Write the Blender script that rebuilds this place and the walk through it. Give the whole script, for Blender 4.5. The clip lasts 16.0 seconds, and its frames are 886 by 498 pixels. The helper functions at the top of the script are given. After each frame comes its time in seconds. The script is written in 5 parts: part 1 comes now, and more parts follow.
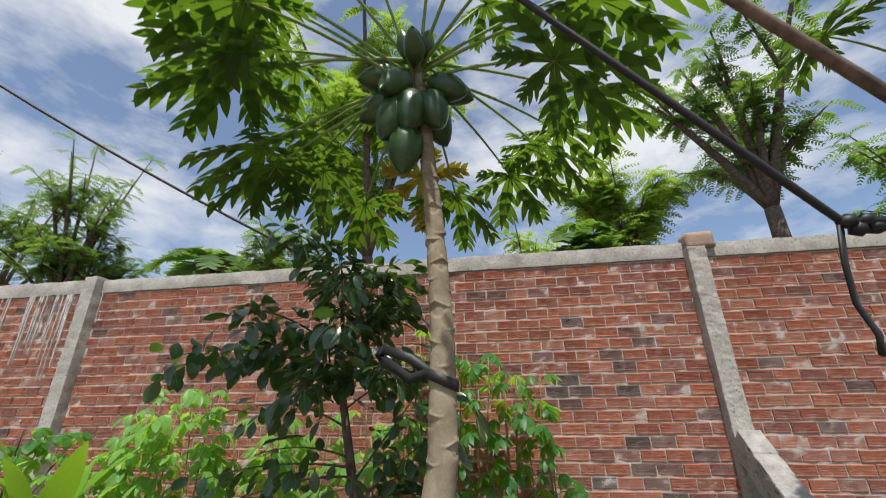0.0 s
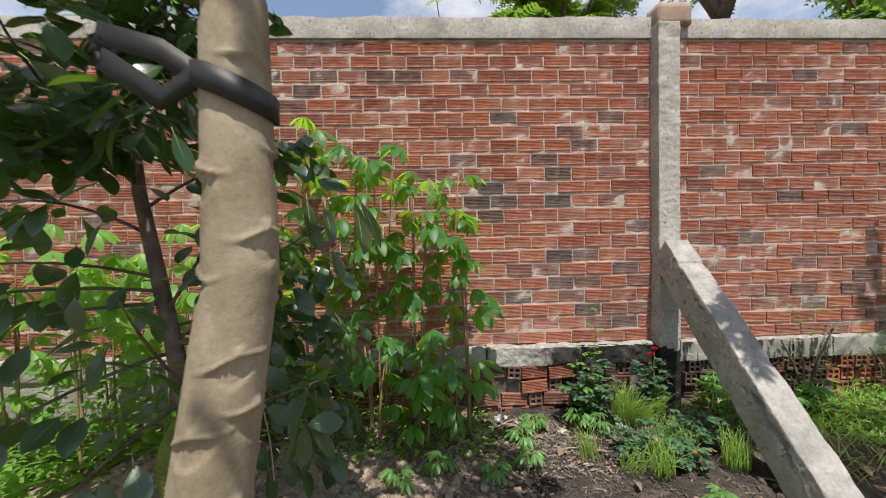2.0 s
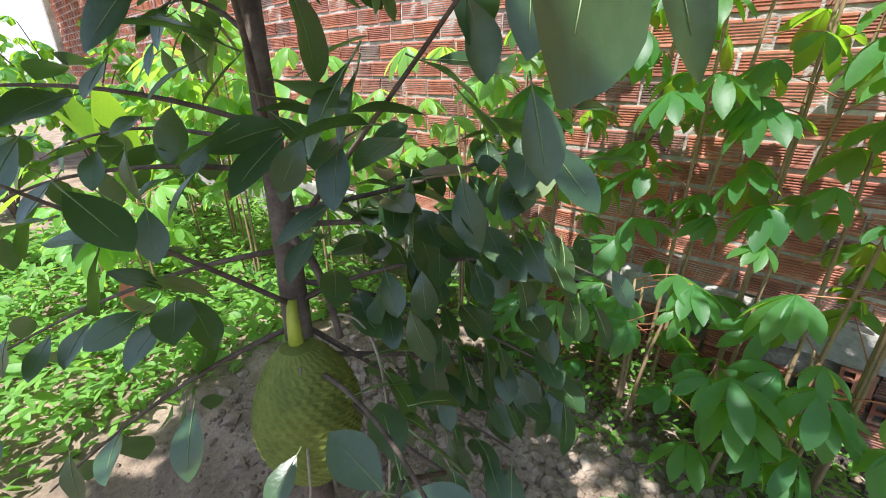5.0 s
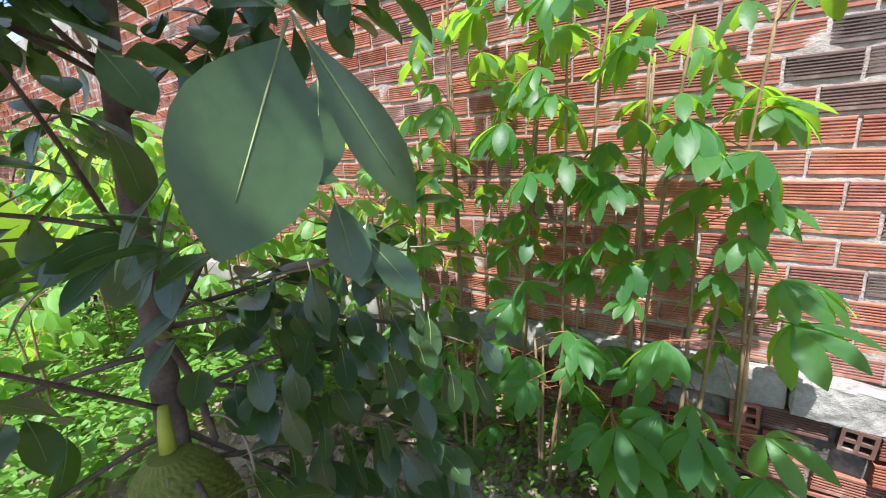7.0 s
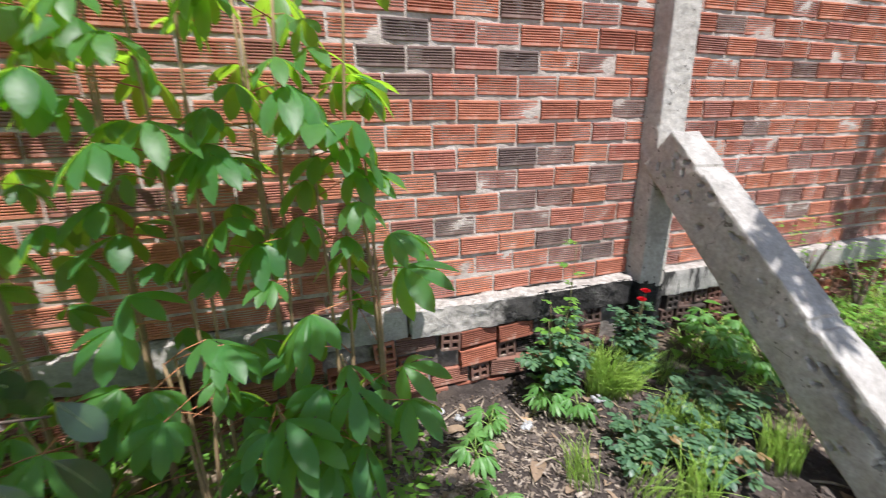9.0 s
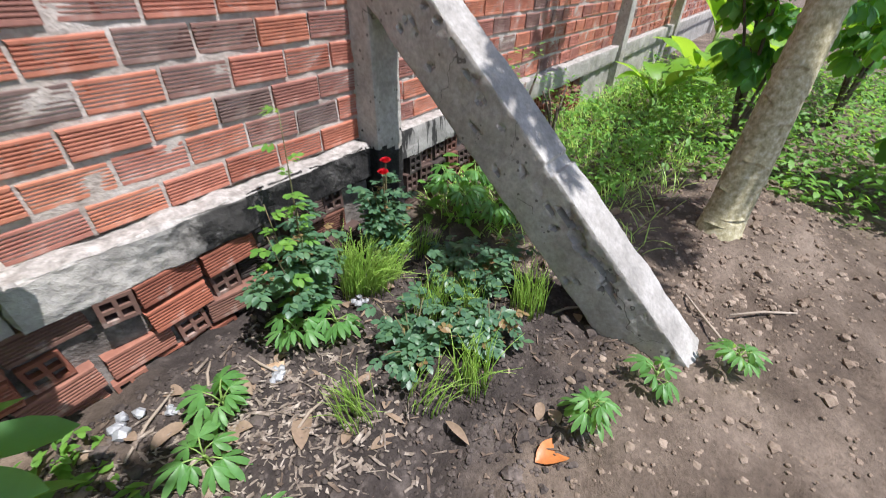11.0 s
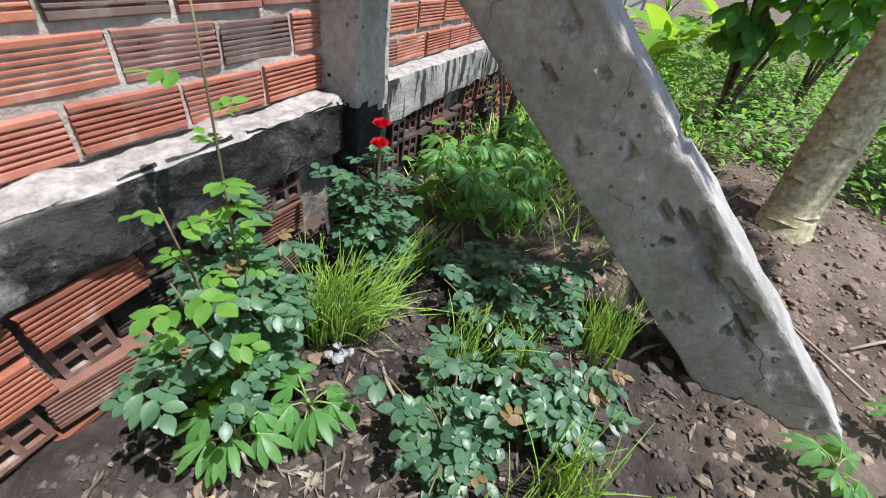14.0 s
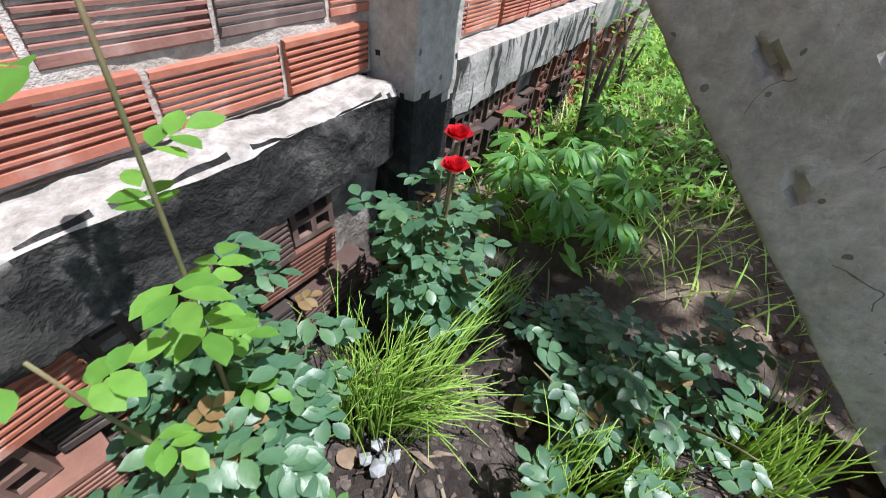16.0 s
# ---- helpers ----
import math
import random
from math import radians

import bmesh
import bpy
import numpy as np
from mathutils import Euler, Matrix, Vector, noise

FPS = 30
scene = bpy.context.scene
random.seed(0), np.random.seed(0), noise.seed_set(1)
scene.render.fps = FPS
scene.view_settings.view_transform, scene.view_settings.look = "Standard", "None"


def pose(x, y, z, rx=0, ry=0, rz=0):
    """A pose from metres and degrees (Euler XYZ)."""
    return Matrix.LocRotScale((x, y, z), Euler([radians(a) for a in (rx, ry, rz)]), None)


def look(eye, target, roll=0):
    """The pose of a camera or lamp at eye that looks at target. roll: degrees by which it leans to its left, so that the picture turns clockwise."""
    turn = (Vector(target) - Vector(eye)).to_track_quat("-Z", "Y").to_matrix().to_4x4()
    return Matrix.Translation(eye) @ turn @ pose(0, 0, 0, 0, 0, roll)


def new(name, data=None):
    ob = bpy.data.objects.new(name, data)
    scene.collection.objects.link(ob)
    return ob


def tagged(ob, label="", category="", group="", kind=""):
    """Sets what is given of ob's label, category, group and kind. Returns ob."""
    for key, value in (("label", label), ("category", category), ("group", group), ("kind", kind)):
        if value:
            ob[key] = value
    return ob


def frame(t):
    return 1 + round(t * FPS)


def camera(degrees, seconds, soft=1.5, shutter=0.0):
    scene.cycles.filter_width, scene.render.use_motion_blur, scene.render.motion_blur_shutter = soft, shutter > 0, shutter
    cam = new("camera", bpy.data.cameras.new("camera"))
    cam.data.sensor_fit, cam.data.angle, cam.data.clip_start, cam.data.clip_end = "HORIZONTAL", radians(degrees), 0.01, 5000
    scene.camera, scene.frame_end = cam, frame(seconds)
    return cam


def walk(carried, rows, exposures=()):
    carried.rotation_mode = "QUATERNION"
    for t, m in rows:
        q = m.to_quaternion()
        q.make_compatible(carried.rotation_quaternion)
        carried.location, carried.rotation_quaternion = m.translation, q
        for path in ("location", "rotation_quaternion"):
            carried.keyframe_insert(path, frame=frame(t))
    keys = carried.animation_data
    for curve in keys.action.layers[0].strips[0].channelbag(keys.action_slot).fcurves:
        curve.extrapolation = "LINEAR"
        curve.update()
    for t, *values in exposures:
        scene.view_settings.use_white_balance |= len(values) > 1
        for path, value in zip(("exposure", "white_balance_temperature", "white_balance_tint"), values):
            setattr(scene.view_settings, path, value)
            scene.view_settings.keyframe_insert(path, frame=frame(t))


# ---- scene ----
cam = camera(95.4, 16.0, 1.0, 0.25)
PATH = [
    (0, (-2.055, -4.63, 1.618), (-2.33, -2.789, 2.348), -0.8),
    (0.5, (-2.114, -4.48, 1.581), (-2.301, -2.558, 2.102), -1.3),
    (1, (-2.032, -4.17, 1.543), (-2.122, -2.193, 1.83), -1.6),
    (1.5, (-1.962, -3.868, 1.47), (-1.933, -1.87, 1.561), -1.5),
    (2, (-2.003, -3.492, 1.461), (-1.918, -1.495, 1.398), -1.2),
    (2.5, (-1.965, -3.124, 1.449), (-2.007, -1.131, 1.283), -0.8),
    (3, (-1.901, -2.762, 1.566), (-2.231, -0.815, 1.254), -1.4),
    (3.5, (-2.038, -2.41, 1.492), (-2.794, -0.621, 1.016), 0.6),
    (4, (-2.106, -2.288, 1.418), (-3.165, -0.744, 0.717), 2.8),
    (4.2, (-2.118, -2.276, 1.396), (-3.256, -0.827, 0.619), 2.5),
    (6.3, (-2.021, -2.249, 1.452), (-3.206, -0.767, 0.818), -1.0),
    (6.5, (-1.959, -2.23, 1.426), (-3.119, -0.686, 0.904), -2.0),
    (7, (-1.897, -2.175, 1.48), (-2.955, -0.539, 1.025), -2.2),
    (7.5, (-1.873, -2.151, 1.499), (-2.749, -0.406, 1.067), -1.8),
    (8, (-1.938, -2.102, 1.417), (-2.41, -0.197, 1.029), -0.8),
    (8.5, (-1.949, -2.094, 1.433), (-1.929, -0.148, 0.971), -1.1),
    (9, (-1.905, -2.03, 1.417), (-1.333, -0.198, 0.855), -1.2),
    (9.5, (-1.748, -1.904, 1.387), (-0.779, -0.304, 0.68), -0.9),
    (10, (-1.619, -1.82, 1.374), (-0.427, -0.452, 0.535), -0.3),
    (10.2, (-1.599, -1.798, 1.413), (-0.354, -0.497, 0.542), -0.1),
    (12.3, (-1.14, -1.177, 0.829), (0.129, -0.673, -0.633), 8.0),
    (12.5, (-1.139, -1.153, 0.803), (0.177, -0.614, -0.603), 8.7),
    (13, (-1.141, -1.108, 0.765), (0.26, -0.479, -0.517), 8.8),
    (13.5, (-1.112, -1.035, 0.818), (0.338, -0.413, -0.411), 9.0),
    (14, (-1.082, -0.944, 0.945), (0.387, -0.347, -0.274), 8.8),
    (14.5, (-1.018, -0.814, 0.976), (0.41, -0.242, -0.303), 9.6),
    (15, (-0.886, -0.707, 0.877), (0.441, -0.111, -0.495), 9.8),
    (15.5, (-0.814, -0.658, 0.855), (0.443, -0.016, -0.562), 9.0),
    (16, (-0.769, -0.646, 0.839), (0.562, 0.035, -0.489), 8.3),
]
walk(cam, [(t, look(eye, target, roll)) for t, eye, target, roll in PATH],
     [(0, 0.2, 6450, 10), (1, 0.25, 6500, 10), (2.2, 0.45, 6650, 11), (3, 0.72, 6350, 11), (4, 1.2, 6150, 11), (6.5, 1.25, 5950, 14), (7.2, 1.12, 6000, 13), (8.2, 0.9, 6200, 14), (8.8, 0.9, 6200, 14), (10, 0.7, 6050, 16), (12.5, 0.85, 6000, 13), (14.5, 0.72, 5900, 13), (16, 0.92, 5850, 14)])

# ---- light ----
SUN = Vector((0.13, -1.0, 2.5)).normalized()
EL = math.asin(SUN.z)
AZ = math.atan2(SUN.x, SUN.y)
sun = new("sun", bpy.data.lights.new("sun", "SUN"))
sun.data.energy, sun.data.angle, sun.data.color = 5.0, radians(0.55), (1.0, 0.955, 0.88)
sun.matrix_world = look(SUN * 30, (0, 0, 0))

world = bpy.data.worlds.new("sky")
scene.world = world
world.use_nodes = True
wt = world.node_tree
wt.nodes.clear()
wout = wt.nodes.new("ShaderNodeOutputWorld")
wbg = wt.nodes.new("ShaderNodeBackground")
wbg.inputs["Strength"].default_value = 0.088
wsky = wt.nodes.new("ShaderNodeTexSky")
wsky.sky_type, wsky.sun_disc = "NISHITA", False
wsky.sun_elevation, wsky.sun_rotation = EL, AZ
wsky.dust_density, wsky.air_density = 0.6, 1.0
wco = wt.nodes.new("ShaderNodeTexCoord")
wmap = wt.nodes.new("ShaderNodeMapping")
wmap.inputs["Scale"].default_value = (1.0, 1.0, 2.2)
wmap.inputs["Location"].default_value = (0.35, 0.2, 0.1)
wn = wt.nodes.new("ShaderNodeTexNoise")
wn.inputs["Scale"].default_value, wn.inputs["Detail"].default_value, wn.inputs["Roughness"].default_value = 2.6, 7, 0.58
wr = wt.nodes.new("ShaderNodeValToRGB")
wr.color_ramp.elements[0].color = (0.10, 0.10, 0.10, 1)
wr.color_ramp.elements[0].position, wr.color_ramp.elements[1].position = 0.44, 0.64
wmix = wt.nodes.new("ShaderNodeMixRGB")
wmix.inputs[2].default_value = (8.2, 8.4, 8.7, 1)
wt.links.new(wco.outputs["Generated"], wmap.inputs["Vector"])
wt.links.new(wmap.outputs[0], wn.inputs["Vector"])
wt.links.new(wn.outputs["Fac"], wr.inputs[0])
wt.links.new(wr.outputs[0], wmix.inputs[0])
wgain = wt.nodes.new("ShaderNodeMixRGB")
wgain.blend_type = "MULTIPLY"
wgain.inputs[0].default_value, wgain.inputs[2].default_value = 1.0, (1.15, 1.25, 1.35, 1)
wt.links.new(wsky.outputs[0], wgain.inputs[1])
wt.links.new(wgain.outputs[0], wmix.inputs[1])
wt.links.new(wmix.outputs[0], wbg.inputs["Color"])
wt.links.new(wbg.outputs[0], wout.inputs[0])


# ---- materials ----
def ramp(nt, cols, fac, stops=None):
    r = nt.nodes.new("ShaderNodeValToRGB")
    els = r.color_ramp.elements
    while len(els) < len(cols):
        els.new(0.5)
    for k, c in enumerate(cols):
        els[k].position = stops[k] if stops else k / max(1, len(cols) - 1)
        els[k].color = (*c, 1)
    nt.links.new(fac, r.inputs[0])
    return r.outputs[0]


def noise_tex(nt, vec, scale, detail=5, rough=0.6):
    n = nt.nodes.new("ShaderNodeTexNoise")
    n.inputs["Scale"].default_value, n.inputs["Detail"].default_value, n.inputs["Roughness"].default_value = scale, detail, rough
    nt.links.new(vec, n.inputs["Vector"])
    return n.outputs["Fac"]


def mixrgb(nt, a, b, fac, mode="MIX"):
    m = nt.nodes.new("ShaderNodeMixRGB")
    m.blend_type = mode
    for k, v in ((1, a), (2, b), (0, fac)):
        if isinstance(v, (int, float)):
            m.inputs[k].default_value = v
        elif isinstance(v, tuple):
            m.inputs[k].default_value = (*v, 1)
        else:
            nt.links.new(v, m.inputs[k])
    return m.outputs[0]


def calc(nt, op, a, b=0.0, c=0.0):
    m = nt.nodes.new("ShaderNodeMath")
    m.operation = op
    for k, v in enumerate((a, b, c)):
        if isinstance(v, (int, float)):
            m.inputs[k].default_value = v
        else:
            nt.links.new(v, m.inputs[k])
    return m.outputs[0]


def smooth_range(nt, v, lo, hi):
    m = nt.nodes.new("ShaderNodeMapRange")
    m.interpolation_type = "SMOOTHSTEP"
    m.inputs["From Min"].default_value, m.inputs["From Max"].default_value = lo, hi
    nt.links.new(v, m.inputs["Value"])
    return m.outputs[0]


def base_mat(name, rough=0.8, spec=0.5):
    m = bpy.data.materials.new(name)
    m.use_nodes = True
    nt = m.node_tree
    b = nt.nodes["Principled BSDF"]
    b.inputs["Roughness"].default_value = rough
    b.inputs["Specular IOR Level"].default_value = spec
    co = nt.nodes.new("ShaderNodeTexCoord").outputs["Object"]
    return m, nt, b, co


def add_bump(nt, b, height, strength=0.4, dist=0.01):
    u = nt.nodes.new("ShaderNodeBump")
    u.inputs["Strength"].default_value, u.inputs["Distance"].default_value = strength, dist
    nt.links.new(height, u.inputs["Height"])
    nt.links.new(u.outputs[0], b.inputs["Normal"])


def plain(name, cols, scale=6.0, rough=0.8, bump=0.4, bscale=60.0, dist=0.004, spec=0.4, grain=0.35):
    """Colours by broad noise, broken by fine grain, with fine relief."""
    m, nt, b, co = base_mat(name, rough, spec)
    c = ramp(nt, cols, noise_tex(nt, co, scale), [0.3 + 0.4 * k / max(1, len(cols) - 1) for k in range(len(cols))])
    g = noise_tex(nt, co, bscale, 4, 0.7)
    c = mixrgb(nt, c, ramp(nt, [(0.35, 0.35, 0.35), (1.3, 1.3, 1.3)], g, [0.3, 0.7]), grain, "MULTIPLY")
    nt.links.new(c, b.inputs["Base Color"])
    add_bump(nt, b, g, bump, dist)
    return m


def leaf_mat(name, cols, rough=0.4, trans=0.35, glow=(0.35, 0.55, 0.05), spec=0.5, island=True):
    """A leaf: colour differs leaf by leaf, light passes through."""
    m, nt, b, co = base_mat(name, rough, spec)
    rnd = nt.nodes.new("ShaderNodeNewGeometry").outputs["Random Per Island"] if island else nt.nodes.new("ShaderNodeObjectInfo").outputs["Random"]
    n = noise_tex(nt, co, 9.0, 4)
    c = ramp(nt, cols, calc(nt, "ADD", calc(nt, "MULTIPLY", rnd, 0.65), calc(nt, "MULTIPLY", n, 0.35)))
    f = noise_tex(nt, co, 70.0, 3)
    c = mixrgb(nt, c, ramp(nt, [(0.6, 0.6, 0.6), (1.15, 1.15, 1.15)], f, [0.3, 0.7]), 0.5, "MULTIPLY")
    nt.links.new(c, b.inputs["Base Color"])
    add_bump(nt, b, f, 0.25, 0.003)
    t = nt.nodes.new("ShaderNodeBsdfTranslucent")
    t.inputs["Color"].default_value = (*glow, 1)
    x = nt.nodes.new("ShaderNodeMixShader")
    x.inputs[0].default_value = trans
    nt.links.new(b.outputs[0], x.inputs[1])
    nt.links.new(t.outputs[0], x.inputs[2])
    nt.links.new(x.outputs[0], nt.nodes["Material Output"].inputs["Surface"])
    return m


def brick_mat(name, cols, stops, island=False, dust=0.42):
    m, nt, b, co = base_mat(name, 0.85, 0.25)
    rnd = nt.nodes.new("ShaderNodeNewGeometry").outputs["Random Per Island"] if island else nt.nodes.new("ShaderNodeObjectInfo").outputs["Random"]
    c = ramp(nt, cols, rnd, stops)
    n = noise_tex(nt, co, 14.0, 5)
    c = mixrgb(nt, c, ramp(nt, [(0.55, 0.5, 0.5), (1.2, 1.15, 1.1)], n, [0.3, 0.7]), 0.7, "MULTIPLY")
    d = ramp(nt, [(0, 0, 0), (1, 1, 1)], noise_tex(nt, co, 9.0, 6, 0.7), [0.56, 0.74])
    c = mixrgb(nt, c, (0.50, 0.44, 0.39), calc(nt, "MULTIPLY", d, dust))
    nt.links.new(c, b.inputs["Base Color"])
    add_bump(nt, b, noise_tex(nt, co, 120.0, 3), 0.35, 0.003)
    return m


BRICK_COLS = [(0.33, 0.125, 0.085), (0.43, 0.17, 0.11), (0.50, 0.205, 0.125), (0.42, 0.175, 0.13), (0.31, 0.145, 0.115), (0.22, 0.14, 0.12)]
BRICK_STOPS = [0.0, 0.25, 0.5, 0.72, 0.93, 0.985]
M_BRICK = brick_mat("brick", BRICK_COLS, BRICK_STOPS)
M_BRICK_FAR = brick_mat("brick_joined", BRICK_COLS, BRICK_STOPS, True)
M_BRICK_DARK = brick_mat("brick_overburnt", [(0.13, 0.10, 0.095), (0.18, 0.125, 0.11), (0.24, 0.14, 0.115)], [0, 0.5, 1], False, 0.25)
M_MORTAR = plain("mortar", [(0.34, 0.28, 0.24), (0.45, 0.39, 0.345), (0.56, 0.51, 0.465)], 7, 0.95, 0.8, 45, 0.008, 0.1, 0.4)
M_CONCRETE = plain("cast_concrete", [(0.29, 0.265, 0.235), (0.42, 0.395, 0.355), (0.52, 0.495, 0.455)], 3.5, 0.9, 0.7, 38, 0.006, 0.15, 0.45)
def pitted(m):
    """Adds air holes and a few cracks to cast concrete."""
    nt = m.node_tree
    b = nt.nodes["Principled BSDF"]
    co = nt.nodes.new("ShaderNodeTexCoord").outputs["Object"]
    old = b.inputs["Base Color"].links[0].from_socket
    v = nt.nodes.new("ShaderNodeTexVoronoi")
    v.inputs["Scale"].default_value = 24
    nt.links.new(co, v.inputs["Vector"])
    hole = calc(nt, "MULTIPLY", calc(nt, "LESS_THAN", v.outputs["Distance"], 0.17), calc(nt, "GREATER_THAN", noise_tex(nt, co, 7.0, 2), 0.52))
    w = nt.nodes.new("ShaderNodeTexVoronoi")
    w.feature = "DISTANCE_TO_EDGE"
    w.inputs["Scale"].default_value = 3.1
    warp = mixrgb(nt, co, noise_col(nt, co, 9.0), 0.12)
    nt.links.new(warp, w.inputs["Vector"])
    crack = calc(nt, "MULTIPLY", calc(nt, "LESS_THAN", w.outputs["Distance"], 0.0035), calc(nt, "GREATER_THAN", noise_tex(nt, co, 2.2, 2), 0.60))
    dark = calc(nt, "MAXIMUM", hole, crack)
    nt.links.new(mixrgb(nt, old, (0.10, 0.09, 0.08), calc(nt, "MULTIPLY", dark, 0.75)), b.inputs["Base Color"])
    bump = [n for n in nt.nodes if n.type == "BUMP"][0]
    h = bump.inputs["Height"].links[0].from_socket
    nt.links.new(calc(nt, "SUBTRACT", h, calc(nt, "MULTIPLY", dark, 1.6)), bump.inputs["Height"])


def noise_col(nt, vec, scale):
    n = nt.nodes.new("ShaderNodeTexNoise")
    n.inputs["Scale"].default_value = scale
    nt.links.new(vec, n.inputs["Vector"])
    return n.outputs["Color"]


pitted(M_CONCRETE)
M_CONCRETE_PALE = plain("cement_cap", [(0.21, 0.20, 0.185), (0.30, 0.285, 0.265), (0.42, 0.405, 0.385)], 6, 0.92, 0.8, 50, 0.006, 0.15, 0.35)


def sooty_concrete():
    """Base beam: grey concrete blackened by an old fire near the pillar."""
    m, nt, b, co = base_mat("sooty_concrete", 0.92, 0.15)
    c = ramp(nt, [(0.24, 0.225, 0.205), (0.34, 0.32, 0.29), (0.42, 0.40, 0.37)], noise_tex(nt, co, 4.0), [0.3, 0.5, 0.7])
    sep = nt.nodes.new("ShaderNodeSeparateXYZ")
    nt.links.new(co, sep.inputs[0])
    n = noise_tex(nt, co, 6.0, 6, 0.65)
    along = calc(nt, "MULTIPLY", smooth_range(nt, sep.outputs["X"], -1.2, -0.7), calc(nt, "SUBTRACT", 1.0, smooth_range(nt, sep.outputs["X"], 0.1, 0.5)))
    side = calc(nt, "SUBTRACT", 1.0, smooth_range(nt, sep.outputs["Z"], 0.475, 0.497))
    soot = ramp(nt, [(0, 0, 0), (1, 1, 1)], calc(nt, "ADD", n, calc(nt, "MULTIPLY", along, 0.55)), [0.68, 0.82])
    c = mixrgb(nt, c, (0.022, 0.021, 0.020), calc(nt, "MULTIPLY", calc(nt, "MULTIPLY", soot, side), 0.93))
    top = smooth_range(nt, sep.outputs["Z"], 0.485, 0.5)
    c = mixrgb(nt, c, (0.46, 0.43, 0.40), calc(nt, "MULTIPLY", top, 0.7))
    g = noise_tex(nt, co, 45.0, 4, 0.7)
    c = mixrgb(nt, c, ramp(nt, [(0.4, 0.4, 0.4), (1.3, 1.3, 1.3)], g, [0.3, 0.7]), 0.4, "MULTIPLY")
    nt.links.new(c, b.inputs["Base Color"])
    add_bump(nt, b, g, 0.9, 0.008)
    return m


M_SOOTY = sooty_concrete()


def burnt_concrete():
    """Side of the beam beside the pillar: crusted black by an old fire, grey where it has flaked."""
    m, nt, b, co = base_mat("burnt_concrete", 0.85, 0.2)
    big = noise_tex(nt, co, 7.0, 6, 0.7)
    c = ramp(nt, [(0.014, 0.013, 0.013), (0.026, 0.025, 0.024), (0.06, 0.057, 0.053), (0.17, 0.16, 0.15)], big, [0.3, 0.52, 0.62, 0.74])
    g = noise_tex(nt, co, 60.0, 4, 0.7)
    c = mixrgb(nt, c, ramp(nt, [(0.4, 0.4, 0.4), (1.5, 1.5, 1.5)], g, [0.35, 0.68]), 0.6, "MULTIPLY")
    nt.links.new(c, b.inputs["Base Color"])
    add_bump(nt, b, g, 1.0, 0.012)
    return m


def dripped_concrete():
    """Beam beyond the pillar: grey concrete with black runs down its side."""
    m, nt, b, co = base_mat("dripped_concrete", 0.9, 0.15)
    c = ramp(nt, [(0.22, 0.21, 0.195), (0.34, 0.325, 0.30), (0.43, 0.41, 0.38)], noise_tex(nt, co, 5.0), [0.3, 0.5, 0.7])
    mp = nt.nodes.new("ShaderNodeMapping")
    mp.inputs["Scale"].default_value = (26, 26, 3.5)
    nt.links.new(co, mp.inputs[0])
    d = noise_tex(nt, mp.outputs[0], 1.0, 4, 0.6)
    c = mixrgb(nt, c, (0.03, 0.029, 0.028), ramp(nt, [(0, 0, 0), (0.92, 0.92, 0.92)], d, [0.50, 0.57]))
    g = noise_tex(nt, co, 50.0, 4, 0.7)
    c = mixrgb(nt, c, ramp(nt, [(0.5, 0.5, 0.5), (1.3, 1.3, 1.3)], g, [0.3, 0.7]), 0.4, "MULTIPLY")
    nt.links.new(c, b.inputs["Base Color"])
    add_bump(nt, b, g, 0.9, 0.008)
    return m


M_BURNT, M_DRIPPED = burnt_concrete(), dripped_concrete()
M_LEDGE = plain("dusty_ledge", [(0.20, 0.182, 0.166), (0.32, 0.295, 0.272), (0.44, 0.415, 0.39)], 22, 0.95, 0.8, 60, 0.006, 0.2, 0.5)


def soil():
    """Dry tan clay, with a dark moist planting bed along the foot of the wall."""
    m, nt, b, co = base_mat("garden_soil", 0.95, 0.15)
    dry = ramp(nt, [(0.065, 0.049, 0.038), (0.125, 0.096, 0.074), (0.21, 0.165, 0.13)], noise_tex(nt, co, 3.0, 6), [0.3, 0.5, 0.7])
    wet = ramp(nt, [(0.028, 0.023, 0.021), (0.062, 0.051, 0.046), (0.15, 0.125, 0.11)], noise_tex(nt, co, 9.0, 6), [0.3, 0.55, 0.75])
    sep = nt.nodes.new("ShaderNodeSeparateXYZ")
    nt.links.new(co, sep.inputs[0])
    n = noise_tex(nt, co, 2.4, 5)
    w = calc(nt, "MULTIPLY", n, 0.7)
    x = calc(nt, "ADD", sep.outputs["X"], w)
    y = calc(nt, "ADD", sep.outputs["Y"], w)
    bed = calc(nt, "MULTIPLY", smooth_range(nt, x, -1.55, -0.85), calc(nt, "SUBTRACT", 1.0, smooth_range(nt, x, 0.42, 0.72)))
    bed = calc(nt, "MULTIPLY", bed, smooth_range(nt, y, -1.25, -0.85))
    # Sunlight and shade put into the clay: paler to the left, darker right.
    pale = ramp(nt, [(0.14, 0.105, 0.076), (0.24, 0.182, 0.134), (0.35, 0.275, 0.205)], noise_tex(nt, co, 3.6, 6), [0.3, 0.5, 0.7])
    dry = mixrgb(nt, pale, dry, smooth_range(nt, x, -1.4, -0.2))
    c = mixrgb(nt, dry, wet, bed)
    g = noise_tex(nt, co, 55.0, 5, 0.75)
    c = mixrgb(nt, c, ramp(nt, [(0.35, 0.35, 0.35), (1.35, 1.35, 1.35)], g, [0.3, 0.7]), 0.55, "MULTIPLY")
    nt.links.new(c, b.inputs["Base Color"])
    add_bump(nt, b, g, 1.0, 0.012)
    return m


